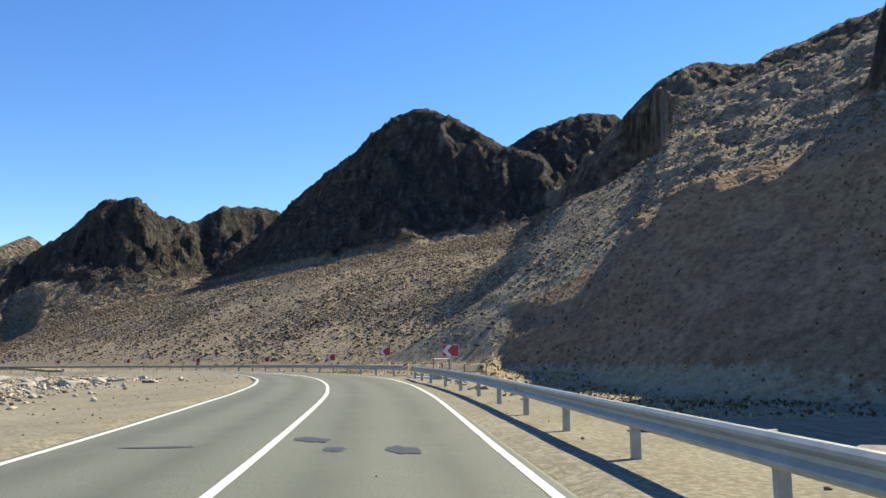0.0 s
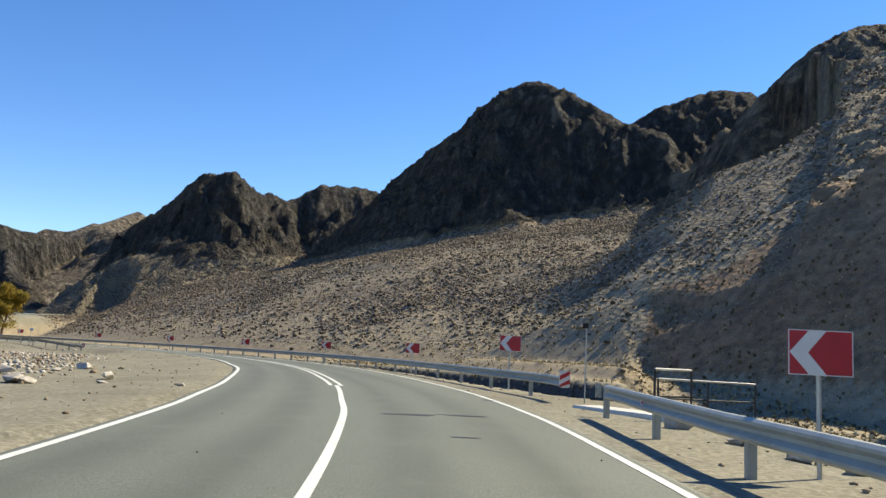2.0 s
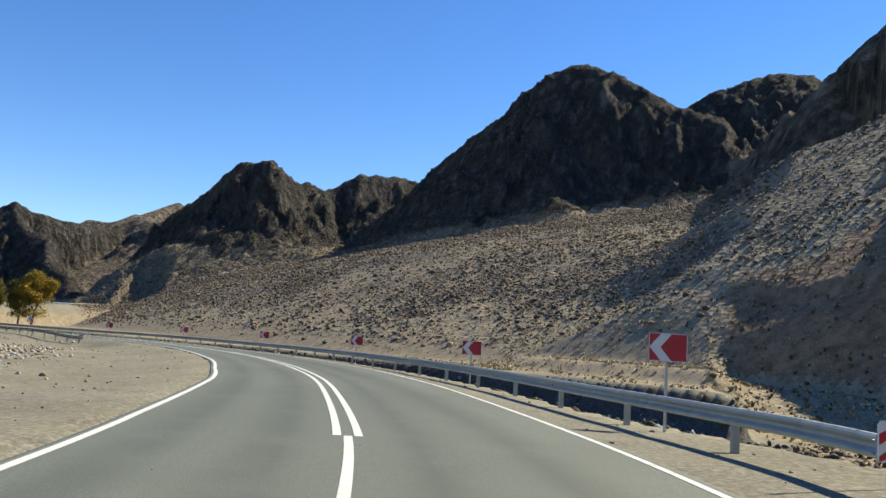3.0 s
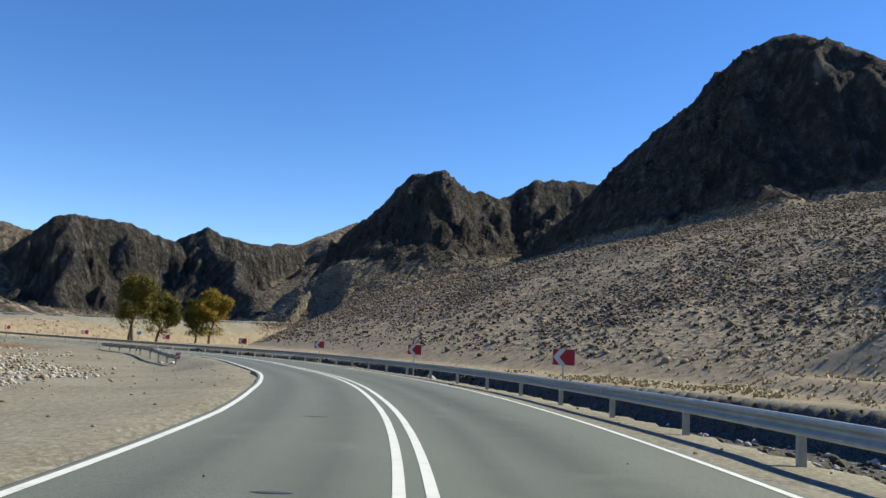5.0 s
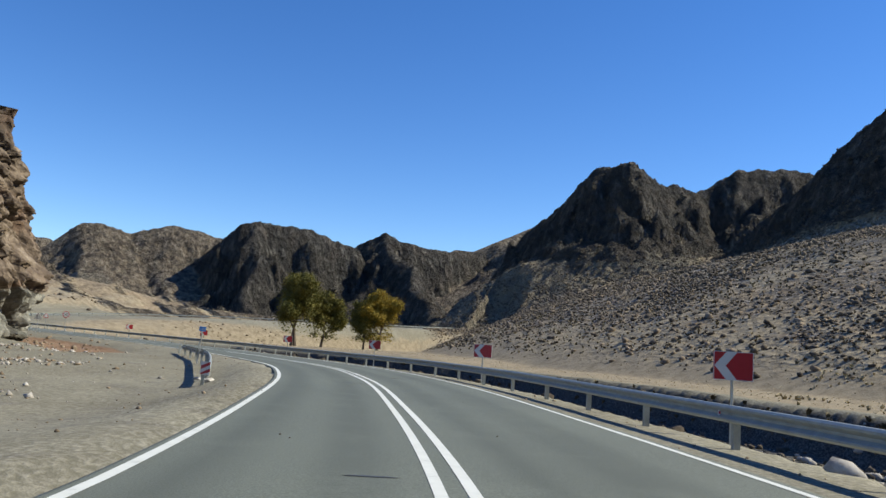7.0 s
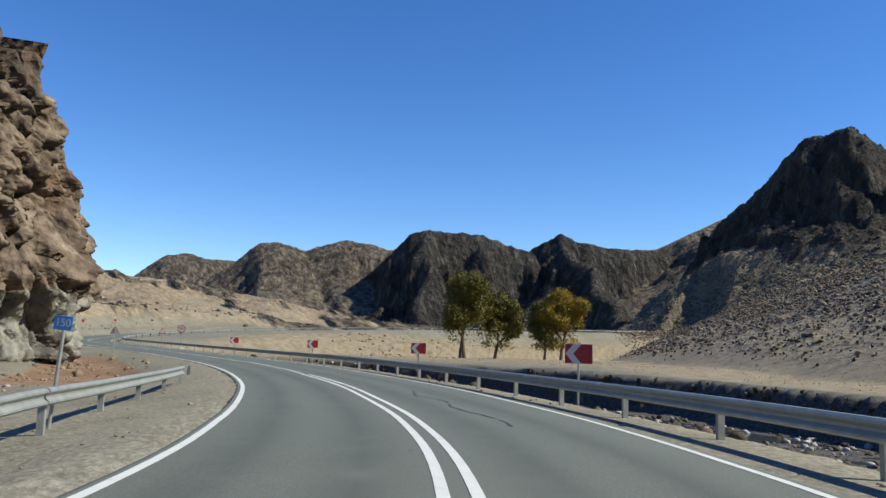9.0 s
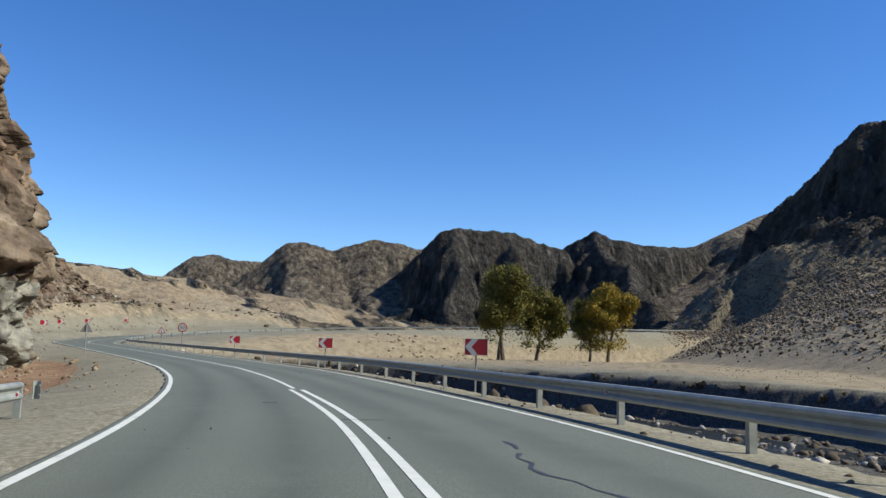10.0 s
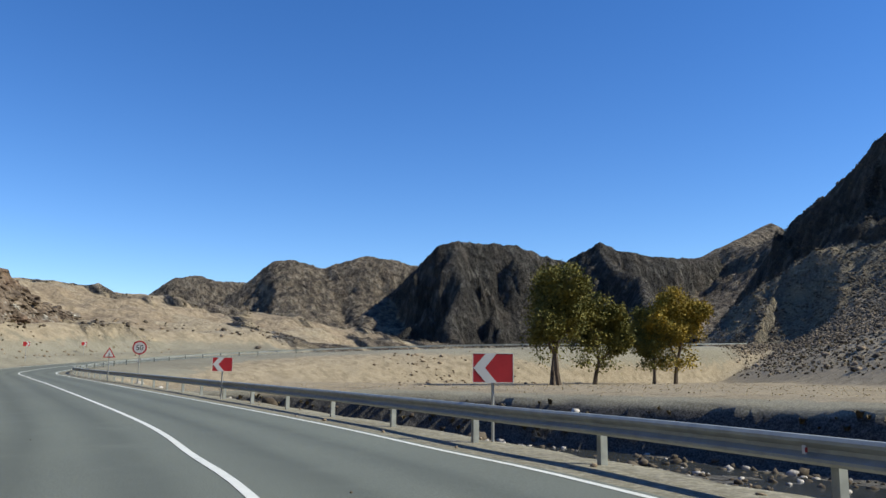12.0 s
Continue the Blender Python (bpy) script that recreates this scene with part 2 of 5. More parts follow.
def land(x, y):
    """Height of the ground, and what covers it: grass, river bed, rock, gravel."""
    x, y = np.asarray(x, float), np.asarray(y, float)
    k, d = road_frame(x, y)
    zr = LINE[k, 2]
    big = fbm(x, y, 60, 4, 3)
    mid = fbm(x, y, 9, 4, 11)
    fine = fbm(x, y, 2.2, 3, 23)
    # valley floor, which climbs to the far left
    u = -(x + 215) * 0.72 + (y - 215) * 0.69
    base = -0.35 + 15 * smooth(0, 330, u) * (1 - 0.8 * smooth(0, 15, d) * smooth(220, 100, d) * smooth(-290, -225, x)) + 0.35 * big + 0.12 * mid
    base += 10 * smooth(30, 200, -(x + 130)) * smooth(60, -80, y - 140) * smooth(8, 40, -d)
    # hillside above its foot line
    fd, _, fs = to_line(x, y, FOOT)
    up = np.where(fs > 0, fd, 0.0)
    wob = 1 + 0.03 * big
    hill = (0.29 * up + 0.12 * np.minimum(up, 60)) * wob + 0.3 * fine * smooth(1, 8, up) + 0.3 * mid * smooth(4, 30, up)
    z = base * (1 - smooth(0, 30, up)) + hill - 0.3
    z = np.where(up > 0, np.minimum(z, 46 + 0.05 * up), z)
    # crests
    warp = 9 * fbm(x, y, 38, 3, 41)
    gully = fbm(x, y, 30, 5, 57, ridged=True)
    crag = fbm(x, y, 12, 4, 77, ridged=True)
    tooth = fbm(x, y, 6, 3, 87, ridged=True, gain=0.65) * (1 - smooth(640, 800, np.hypot(x + 60, y - 120)))
    rock, brown, bare = np.zeros(x.shape), np.zeros(x.shape), np.zeros(x.shape)
    for name, (pts, a, reach, b) in CRESTS.items():
        cd, ch, _ = to_line(x, y, pts)
        soft = name in ("tan_hill",)
        bk = BROKEN.get(name, 1.0)
        dd = np.maximum(0, cd + warp * smooth(0, 30, cd) * (0.4 if soft else 1))
        if a > 1.25:
            dd = np.maximum(0, dd + (6.5 * bk * crag + 4.0 * (bk - 1) * gully) * smooth(1.5, 14, cd) * (1 - smooth(reach * 1.5, reach * 2.2, cd)))
        dd = np.sqrt(dd * dd + 9.0) - 3.0
        h = ch - a * np.minimum(dd, reach) - b * np.maximum(dd - reach, 0)
        rough = smooth(1, 25, cd) * (1 - 0.8 * smooth(reach * 1.1, reach * 1.3 + 20, cd))
        h = h + gully * 4.0 * rough * bk + crag * (3.6 * rough * bk + 0.5 * min(bk, 1.0)) + tooth * (1.7 * rough + 1.5 * (a > 0.85)) * min(bk, 1.0)
        if name in ("spur", "shoulder"):
            h = np.minimum(h, 0.68 * up + 0.5)
        over = h - z
        fillet = 13.0 if name in ("knob", "knob_back", "great_peak", "black_nose") else 5.0
        z = np.maximum(z, h) + np.maximum(fillet - np.abs(over), 0) ** 2 / (4 * fillet) * smooth(-4, 6, h)
        fade = 4 if name in ("knob", "knob_back") else (30 if a > 1.25 else 8)
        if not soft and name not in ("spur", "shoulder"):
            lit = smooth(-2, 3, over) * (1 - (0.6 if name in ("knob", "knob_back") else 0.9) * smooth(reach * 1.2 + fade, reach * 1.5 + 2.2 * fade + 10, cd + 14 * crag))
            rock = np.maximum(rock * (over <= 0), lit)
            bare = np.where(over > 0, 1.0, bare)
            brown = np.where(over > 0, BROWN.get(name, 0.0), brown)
    # the steep face below the break
    cd, _, cs = to_line(x, y, BREAK)
    face = 17.4 + 0.896 * (x - 16.2) + 0.68 * (y - 151) + 3 * np.maximum(0, x - 84) + 0.25 * warp + 0.9 * gully + 0.4 * crag
    inside = (cs > 0) & (x > 3) & (y < 175)
    low = base - 0.3 + 0.3 * mid - 2.5 * smooth(128, 108, y)
    cut = np.where(inside, smooth(0, 4.5, cd), 0.0)
    z = z + cut * (np.maximum(np.minimum(z, face), low) - z)
    rock = np.where(inside, rock * (1 - smooth(0, 3, cd)), rock)
    bare = np.where(inside & ((x > 14) | (y > 106)), 1.0, bare)
    brown = np.where(inside & ((x > 14) | (y > 106)), 1.0, brown)
    rock = np.maximum(rock, 0.7 * smooth(-290, -330, x) * smooth(335, 375, y) * (1 - tan_zone(x, y)))
    # river bed between the bank and the road's slope
    bd, _, bs = to_line(x, y, BANK)
    z = z + 0.6 * smooth(-1, 4, bd) * (bs > 0) * (d > 0) * smooth(-88, -104, x) * smooth(-168, -150, x) * (1 - smooth(20, 60, up))
    in_bed = (bs < 0) & (d > 0) & (x > -172) & (y > -85)
    jag = 0.9 * mid + 0.5 * fine
    depth = smooth(5.9, 8.2, d - np.interp(k, np.arange(len(RAIL_OFF)), RAIL_OFF) + 5.3 - 2.6 * (1 - smooth(56, 68, y)) + 0.25 * fine) * smooth(-0.2, 1.5, bd + 0.7 * jag) * smooth(-172, -150, x)
    bed = np.where(in_bed, depth, 0.0)
    z = z * (1 - bed) + bed * (-3.5 + 0.35 * mid + 0.22 * fine)
    # the road's shelf
    wide = 3.0 * (1 - smooth(56, 68, y))
    flat = 1 - smooth(np.where(d > 0, 6.6 + wide, 9.0), np.where(d > 0, 9.8 + wide + 45 * smooth(-185, -215, x), 20.0), np.abs(d))
    shelf = zr - np.where(d < 0, 0.016, 0.035) - np.where(d < 0, 0.09, 0.02) * np.clip(np.abs(d) - 3.9, 0, 4) + 0.03 * fine * smooth(4.0, 6, np.abs(d))
    shelf = np.where(np.abs(d) < 3.4, zr - 0.25, shelf)
    flat = flat * (1 - np.where(in_bed, bed, 0))
    z = z * (1 - flat) + flat * shelf
    z = z + 1.3 * smooth(5.2, 8.5, -d) * (1 - smooth(16, 24, -d)) * smooth(-148, -172, x) * (y < 215)
    # the ditch of orange soil at the cliff's foot
    ditch = smooth(-14.5, -12.0, d + 0.8 * mid) * (1 - smooth(-7.9, -6.7, d + 0.6 * mid)) * smooth(-82, -92, x) * smooth(-133, -122, x)
    z = z - 0.35 * ditch
    # the inner shoulder dips towards the lot before the short rail
    z = z - 0.42 * smooth(4.4, 6.0, -d) * (1 - smooth(12, 22, -d)) * smooth(-38, -50, x) * smooth(-70, -60, x) * (d < 0) * (y < 130)
    # meadow, lot
    lot = (d < -4) & (d > -60) & (x > -112)
    z = np.where(lot & (d < -9), z + 0.12 * mid * smooth(9, 16, -d) + 0.10 * fine * smooth(9, 16, -d), z)
    grass = np.where((bs > 0) & (up < 60), smooth(0, 4, bd), 0) * (1 - smooth(10, 26 + 14 * smooth(-60, -20, x), up + 12 * mid)) * (1 - flat)
    grass = np.maximum(grass, np.where(x < -150, (1 - rock) * smooth(12, 22, np.abs(d)) * 0.8, 0) * (1 - smooth(6, 30, up)))
    grass = np.maximum(grass, 0.6 * smooth(0.15, 0.5, fbm(x, y, 26, 3, 91)) * smooth(4, 12, up) * (1 - smooth(40, 80, up)))
    grass = grass * (1 - bare * (x < -90)) * (1 - cut * (z > 0.5))
    tan = smooth(-195, -225, x) * smooth(380, 330, y) * smooth(10, 25, np.abs(d)) * (1 - bare) * ((d < 0) | (x < -236))
    streak = fbm(x * 0.5 + y * 0.4, y - x * 0.3, 16, 4, 61)
    rock = np.maximum(rock, 0.8 * tan * smooth(0.05, 0.35, streak))
    brown = np.where(tan > 0.3, 0.95, brown)
    z = z + tan * (0.9 * smooth(0.0, 0.3, streak) + 0.5 * mid + 0.3 * fine)
    grass = grass * (1 - 0.75 * tan * smooth(-0.45, 0.2, fbm(x, y, 14, 3, 29)))
    hillside = np.maximum(np.maximum(smooth(1, 9, up), bare), 0.9 * tan) * (1 - rock)
    return z, np.clip(grass, 0, 1), bed, np.clip(rock, 0, 1), hillside, ditch, brown


def land_z(x, y):
    return float(land(np.array([x]), np.array([y]))[0][0])


# ---- materials ----
class Mat:
    """A node material that is put together step by step."""

    def __init__(self, name, rough=0.8, metal=0.0):
        self.m = bpy.data.materials.new(name)
        self.m.use_nodes = True
        self.n, self.l = self.m.node_tree.nodes, self.m.node_tree.links
        self.b = self.n["Principled BSDF"]
        self.b.inputs["Roughness"].default_value = rough
        self.b.inputs["Metallic"].default_value = metal
        self.where = self.n.new("ShaderNodeNewGeometry").outputs["Position"]

    def noise(self, size, detail=4, rough=0.6, kind="noise", tall=1.0):
        if kind == "noise":
            t = self.n.new("ShaderNodeTexNoise")
            t.inputs["Detail"].default_value, t.inputs["Roughness"].default_value = detail, rough
            out = t.outputs["Fac"]
        else:
            t = self.n.new("ShaderNodeTexVoronoi")
            t.feature = kind
            out = t.outputs["Distance"]
        t.inputs["Scale"].default_value = 1 / size
        if tall != 1.0:
            q = self.n.new("ShaderNodeVectorMath")
            q.operation = "MULTIPLY"
            q.inputs[1].default_value = (1.0, 1.0, 1 / tall)
            self.l.new(self.where, q.inputs[0])
            self.l.new(q.outputs[0], t.inputs["Vector"])
        else:
            self.l.new(self.where, t.inputs["Vector"])
        return out

    def ramp(self, fac, *stops):
        r = self.n.new("ShaderNodeValToRGB")
        e = r.color_ramp.elements
        while len(e) < len(stops):
            e.new(0.5)
        for k, (pos, col) in zip(e, stops):
            k.position = pos
            k.color = (*col, 1) if len(col) == 3 else col
        self.l.new(fac, r.inputs["Fac"])
        return r.outputs["Color"]

    def mask(self, fac, lo, hi):
        r = self.n.new("ShaderNodeMapRange")
        r.interpolation_type = "SMOOTHSTEP"
        r.inputs["From Min"].default_value, r.inputs["From Max"].default_value = lo, hi
        self.l.new(fac, r.inputs["Value"])
        return r.outputs["Result"]

    def math(self, op, a, b):
        q = self.n.new("ShaderNodeMath")
        q.operation = op
        for i, v in enumerate((a, b)):
            if isinstance(v, (int, float)):
                q.inputs[i].default_value = v
            else:
                self.l.new(v, q.inputs[i])
        return q.outputs[0]

    def mix(self, fac, a, b, blend="MIX"):
        q = self.n.new("ShaderNodeMix")
        q.data_type, q.blend_type = "RGBA", blend
        for key, v in (("Factor", fac), ("A", a), ("B", b)):
            i = [s for s in q.inputs if s.name == key and s.enabled][0]
            if isinstance(v, (int, float)):
                i.default_value = v
            elif isinstance(v, tuple):
                i.default_value = (*v, 1)
            else:
                self.l.new(v, i)
        return [o for o in q.outputs if o.enabled][0]

    def cells(self, size):
        """A tone for each cell of a broken pattern."""
        t = self.n.new("ShaderNodeTexVoronoi")
        t.inputs["Scale"].default_value = 1 / size
        t.inputs["Randomness"].default_value = 1.0
        self.l.new(self.where, t.inputs["Vector"])
        sep = self.n.new("ShaderNodeSeparateColor")
        self.l.new(t.outputs["Color"], sep.inputs[0])
        return sep.outputs[0]

    def attr(self, name):
        a = self.n.new("ShaderNodeAttribute")
        a.attribute_name = name
        return a.outputs["Fac"]

    def island(self):
        return self.n.new("ShaderNodeNewGeometry").outputs["Random Per Island"]

    def own(self):
        return self.n.new("ShaderNodeObjectInfo").outputs["Random"]

    def bump(self, height, strength, distance):
        b = self.n.new("ShaderNodeBump")
        b.inputs["Strength"].default_value, b.inputs["Distance"].default_value = strength, distance
        self.l.new(height, b.inputs["Height"])
        if self.b.inputs["Normal"].links:
            self.l.new(self.b.inputs["Normal"].links[0].from_socket, b.inputs["Normal"])
        self.l.new(b.outputs[0], self.b.inputs["Normal"])

    def done(self, color, rough=None):
        if isinstance(color, tuple):
            self.b.inputs["Base Color"].default_value = (*color, 1)
        else:
            self.l.new(color, self.b.inputs["Base Color"])
        if rough is not None:
            self.l.new(rough, self.b.inputs["Roughness"])
        return self.m


def ground_material():
    m = Mat("ground", 0.95)
    m.b.inputs["Specular IOR Level"].default_value = 0.15
    large, mid, small, tiny = m.noise(40, 4), m.noise(7, 5), m.noise(1.4, 5), m.noise(0.12, 3, 0.7)
    lot = m.ramp(mid, (0.25, (0.19, 0.172, 0.122)), (0.5, (0.25, 0.233, 0.17)), (0.75, (0.31, 0.293, 0.222)))
    lot = m.mix(m.mask(small, 0.5, 0.75), lot, (0.18, 0.166, 0.132))
    slope = m.ramp(small, (0.3, (0.135, 0.099, 0.060)), (0.46, (0.28, 0.212, 0.130)), (0.62, (0.385, 0.302, 0.192)), (0.8, (0.47, 0.385, 0.258)))
    slope = m.mix(m.mask(mid, 0.42, 0.65), slope, m.ramp(small, (0.35, (0.16, 0.110, 0.066)), (0.7, (0.34, 0.25, 0.152))))
    slope = m.mix(m.math("MULTIPLY", m.mask(large, 0.5, 0.64), m.mask(m.attr("brown"), 0.9, 0.84)), slope, m.mix(0.6, slope, (0.115, 0.104, 0.086)))
    # stones packed in the soil: every cell has a tone of its own
    for size, share, strength in ((1.1, 0.62, 0.75), (0.45, 0.5, 0.6)):
        cell = m.cells(size)
        bare_ = m.math("MULTIPLY", m.mask(mid, 0.36, 0.56), m.mask(m.attr("brown"), 0.9, 0.84))
        slope = m.mix(m.math("MULTIPLY", m.math("MULTIPLY", m.mask(cell, share - 0.08, share), strength), bare_), slope, (0.075, 0.064, 0.05))
        slope = m.mix(m.math("MULTIPLY", m.math("MULTIPLY", m.mask(cell, 0.1, 0.06), 0.55), bare_), slope, (0.50, 0.45, 0.37))
    slope = m.mix(m.mask(m.attr("brown"), 0.96, 0.99), slope, m.mix(1.0, slope, (0.9, 0.74, 0.64), "MULTIPLY"))
    grass = m.ramp(small, (0.3, (0.19, 0.15, 0.094)), (0.5, (0.315, 0.256, 0.166)), (0.75, (0.42, 0.35, 0.238)))
    grass = m.mix(m.mask(mid, 0.5, 0.72), grass, (0.30, 0.25, 0.17))
    pillars = m.noise(4.5, 6, 0.72, tall=3.5)
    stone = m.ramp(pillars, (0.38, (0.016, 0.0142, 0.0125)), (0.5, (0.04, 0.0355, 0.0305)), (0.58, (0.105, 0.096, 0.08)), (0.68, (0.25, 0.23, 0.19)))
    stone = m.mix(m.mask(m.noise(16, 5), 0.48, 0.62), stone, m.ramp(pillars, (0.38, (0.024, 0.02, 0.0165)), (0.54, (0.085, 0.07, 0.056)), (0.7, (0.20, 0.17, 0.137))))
    bed = m.ramp(m.noise(0.5, 4), (0.35, (0.04, 0.038, 0.034)), (0.6, (0.074, 0.07, 0.062)), (0.85, (0.14, 0.132, 0.117)))
    warm = m.ramp(pillars, (0.36, (0.045, 0.036, 0.028)), (0.46, (0.16, 0.123, 0.088)), (0.55, (0.31, 0.25, 0.178)), (0.68, (0.45, 0.385, 0.29)))
    warm = m.mix(m.math("MULTIPLY", m.mask(m.cells(4.0), 0.66, 0.72), 0.55), warm, (0.06, 0.05, 0.04))
    stone = m.mix(m.mask(m.math("ADD", m.attr("brown"), m.math("MULTIPLY", m.math("SUBTRACT", mid, 0.5), 0.9)), 0.25, 0.75), stone, warm)
    col = m.mix(m.attr("hillside"), lot, slope)
    soil = m.ramp(small, (0.3, (0.175, 0.092, 0.046)), (0.55, (0.30, 0.178, 0.098)), (0.8, (0.38, 0.275, 0.18)))
    col = m.mix(m.mask(m.math("ADD", m.attr("ditch"), m.math("MULTIPLY", m.math("SUBTRACT", small, 0.5), 0.8)), 0.4, 0.7), col, soil)
    col = m.mix(m.mask(m.math("ADD", m.attr("grass"), m.math("MULTIPLY", m.math("SUBTRACT", small, 0.5), 0.8)), 0.35, 0.65), col, grass)
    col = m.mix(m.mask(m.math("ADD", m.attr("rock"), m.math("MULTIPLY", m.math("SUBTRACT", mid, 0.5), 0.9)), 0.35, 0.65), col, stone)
    # dark bed colour also climbs the bank face, whose shade is put into the colour
    col = m.mix(m.mask(m.math("ADD", m.attr("bed"), m.math("MULTIPLY", m.math("SUBTRACT", small, 0.5), 0.12)), 0.04, 0.16), col, bed)
    col = m.mix(m.mask(tiny, 0.35, 0.75), m.mix(0.35, col, (0.02, 0.018, 0.015), "MULTIPLY"), m.mix(0.18, col, (0.6, 0.56, 0.5)))
    # broken rock: large blocks and cracks where the rock shows, rubble on the slopes
    blocks = m.noise(5.0, 2, kind="F1")
    cracks = m.noise(3.2, 5, 0.7)
    m.bump(m.math("MULTIPLY", m.math("ADD", m.math("MULTIPLY", pillars, 2.4), m.math("ADD", blocks, cracks)), m.attr("rock")), 1.0, 5.0)
    rubble = m.noise(0.9, 2, kind="F1")
    m.bump(m.math("MULTIPLY", rubble, m.math("MAXIMUM", m.attr("hillside"), m.attr("bed"))), 1.0, 0.2)
    m.bump(m.math("MULTIPLY", small, m.math("ADD", m.math("MULTIPLY", m.attr("hillside"), 0.75), m.math("MULTIPLY", m.attr("rock"), 0.75))), 0.7, 0.5)
    m.bump(small, 0.25, 0.12)
    m.bump(tiny, 0.5, 0.05)
    return m.done(col)


def asphalt_material():
    m = Mat("asphalt", 0.7)
    m.b.inputs["Specular IOR Level"].default_value = 0.4
    large, mid, grit = m.noise(9, 3), m.noise(1.2, 4), m.noise(0.02, 2, 0.7)
    col = m.ramp(large, (0.3, (0.112, 0.126, 0.093)), (0.7, (0.145, 0.162, 0.119)))
    col = m.mix(m.mask(mid, 0.52, 0.75), col, (0.129, 0.145, 0.110))
    col = m.mix(m.mask(grit, 0.35, 0.7), m.mix(0.3, col, (0.03, 0.03, 0.03)), m.mix(0.2, col, (0.4, 0.4, 0.38)))
    # darker wheel tracks and an oil band, by the distance from the middle
    t = m.attr("track")
    col = m.mix(m.math("MULTIPLY", t, m.mask(mid, 0.15, 0.55)), col, (0.066, 0.073, 0.056))
    m.bump(grit, 0.35, 0.006)
    return m.done(col)


def paint_material():
    m = Mat("road_paint", 0.6)
    worn = m.noise(0.35, 5, 0.7)
    col = m.ramp(worn, (0.25, (0.36, 0.37, 0.34)), (0.4, (0.62, 0.63, 0.585)), (0.7, (0.70, 0.71, 0.665)))
    return m.done(col)


def plain(name, color, rough=0.6, metal=0.0, vary=0.12, size=0.3, bump=0.0):
    m = Mat(name, rough, metal)
    dark = tuple(c * (1 - vary) for c in color)
    light = tuple(min(1, c * (1 + vary)) for c in color)
    n = m.noise(size, 5, 0.65)
    if bump:
        m.bump(n, bump, size * 0.1)
    return m.done(m.ramp(n, (0.3, dark), (0.7, light)))


def stone_material(name, a, b, c, size=0.5):
    m = Mat(name, 0.9)
    m.b.inputs["Specular IOR Level"].default_value = 0.2
    n = m.noise(size, 5, 0.65)
    col = m.ramp(n, (0.28, a), (0.5, b), (0.75, c))
    col = m.mix(m.math("MULTIPLY", m.island(), 0.55), col, m.mix(1.0, col, (0.45, 0.42, 0.40), "MULTIPLY"))
    m.bump(n, 0.6, size * 0.2)
    return m.done(col)


def galvanised():
    m = Mat("galvanised_steel", 0.5, 0.4)
    n = m.noise(0.25, 4)
    col = m.ramp(n, (0.3, (0.27, 0.29, 0.28)), (0.7, (0.39, 0.41, 0.39)))
    return m.done(col, m.math("ADD", m.math("MULTIPLY", n, 0.25), 0.42))


def cliff_material():
    m = Mat("cliff_rock", 0.92)
    m.b.inputs["Specular IOR Level"].default_value = 0.2
    big, mid, small = m.noise(7, 4), m.noise(1.8, 5, 0.65), m.noise(0.3, 5, 0.7)
    col = m.ramp(mid, (0.28, (0.055, 0.040, 0.029)), (0.45, (0.14, 0.106, 0.078)), (0.6, (0.23, 0.182, 0.135)), (0.78, (0.39, 0.33, 0.255)))
    col = m.mix(m.mask(big, 0.54, 0.68), col, m.ramp(mid, (0.3, (0.085, 0.052, 0.035)), (0.55, (0.20, 0.135, 0.092)), (0.8, (0.37, 0.30, 0.225))))
    grey = m.ramp(mid, (0.3, (0.10, 0.105, 0.094)), (0.5, (0.205, 0.205, 0.18)), (0.64, (0.32, 0.31, 0.27)), (0.78, (0.60, 0.58, 0.53)))
    col = m.mix(m.mask(m.math("ADD", m.attr("apron"), m.math("MULTIPLY", m.math("SUBTRACT", mid, 0.5), 0.9)), 0.35, 0.65), col, grey)
    col = m.mix(m.mask(small, 0.5, 0.75), col, m.mix(0.5, col, (0.07, 0.055, 0.045)))
    # crevice shade put into the colour: joints mixed towards near-black
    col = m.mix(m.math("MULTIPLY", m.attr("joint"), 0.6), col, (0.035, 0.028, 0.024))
    m.bump(m.noise(0.9, 2, kind="F1"), 0.8, 0.5)
    m.bump(m.noise(0.3, 2, kind="F1"), 0.5, 0.1)
    m.bump(small, 0.6, 0.08)
    return m.done(col)


def leaf_material(name, dark, mid_, light):
    m = Mat(name, 0.7)
    m.b.inputs["Specular IOR Level"].default_value = 0.2
    f = m.math("ADD", m.math("MULTIPLY", m.island(), 0.2), m.math("MULTIPLY", m.noise(2.0, 3), 0.9))
    col = m.ramp(f, (0.25, dark), (0.5, mid_), (0.8, light))
    return m.done(col)


GROUND, ASPHALT, PAINT, STEEL, CLIFF = ground_material(), asphalt_material(), paint_material(), galvanised(), cliff_material()
RED = plain("red_reflective_sheet", (0.40, 0.022, 0.03), 0.45, vary=0.1)
WHITE = plain("white_reflective_sheet", (0.62, 0.62, 0.62), 0.45, vary=0.05)
SIGN_BACK = plain("bare_sign_metal", (0.32, 0.33, 0.34), 0.5, 0.6)
POST_PAINT = plain("post_steel", (0.42, 0.43, 0.43), 0.5, 0.7)
BLACK = plain("black_paint", (0.02, 0.02, 0.022), 0.5)
CONCRETE = plain("concrete", (0.52, 0.50, 0.46), 0.9, vary=0.2, size=0.5, bump=0.4)
BLUE = plain("blue_sheet", (0.06, 0.28, 0.68), 0.45)
BROWN_STONE = stone_material("brown_stone", (0.13, 0.098, 0.066), (0.27, 0.21, 0.145), (0.44, 0.36, 0.265))
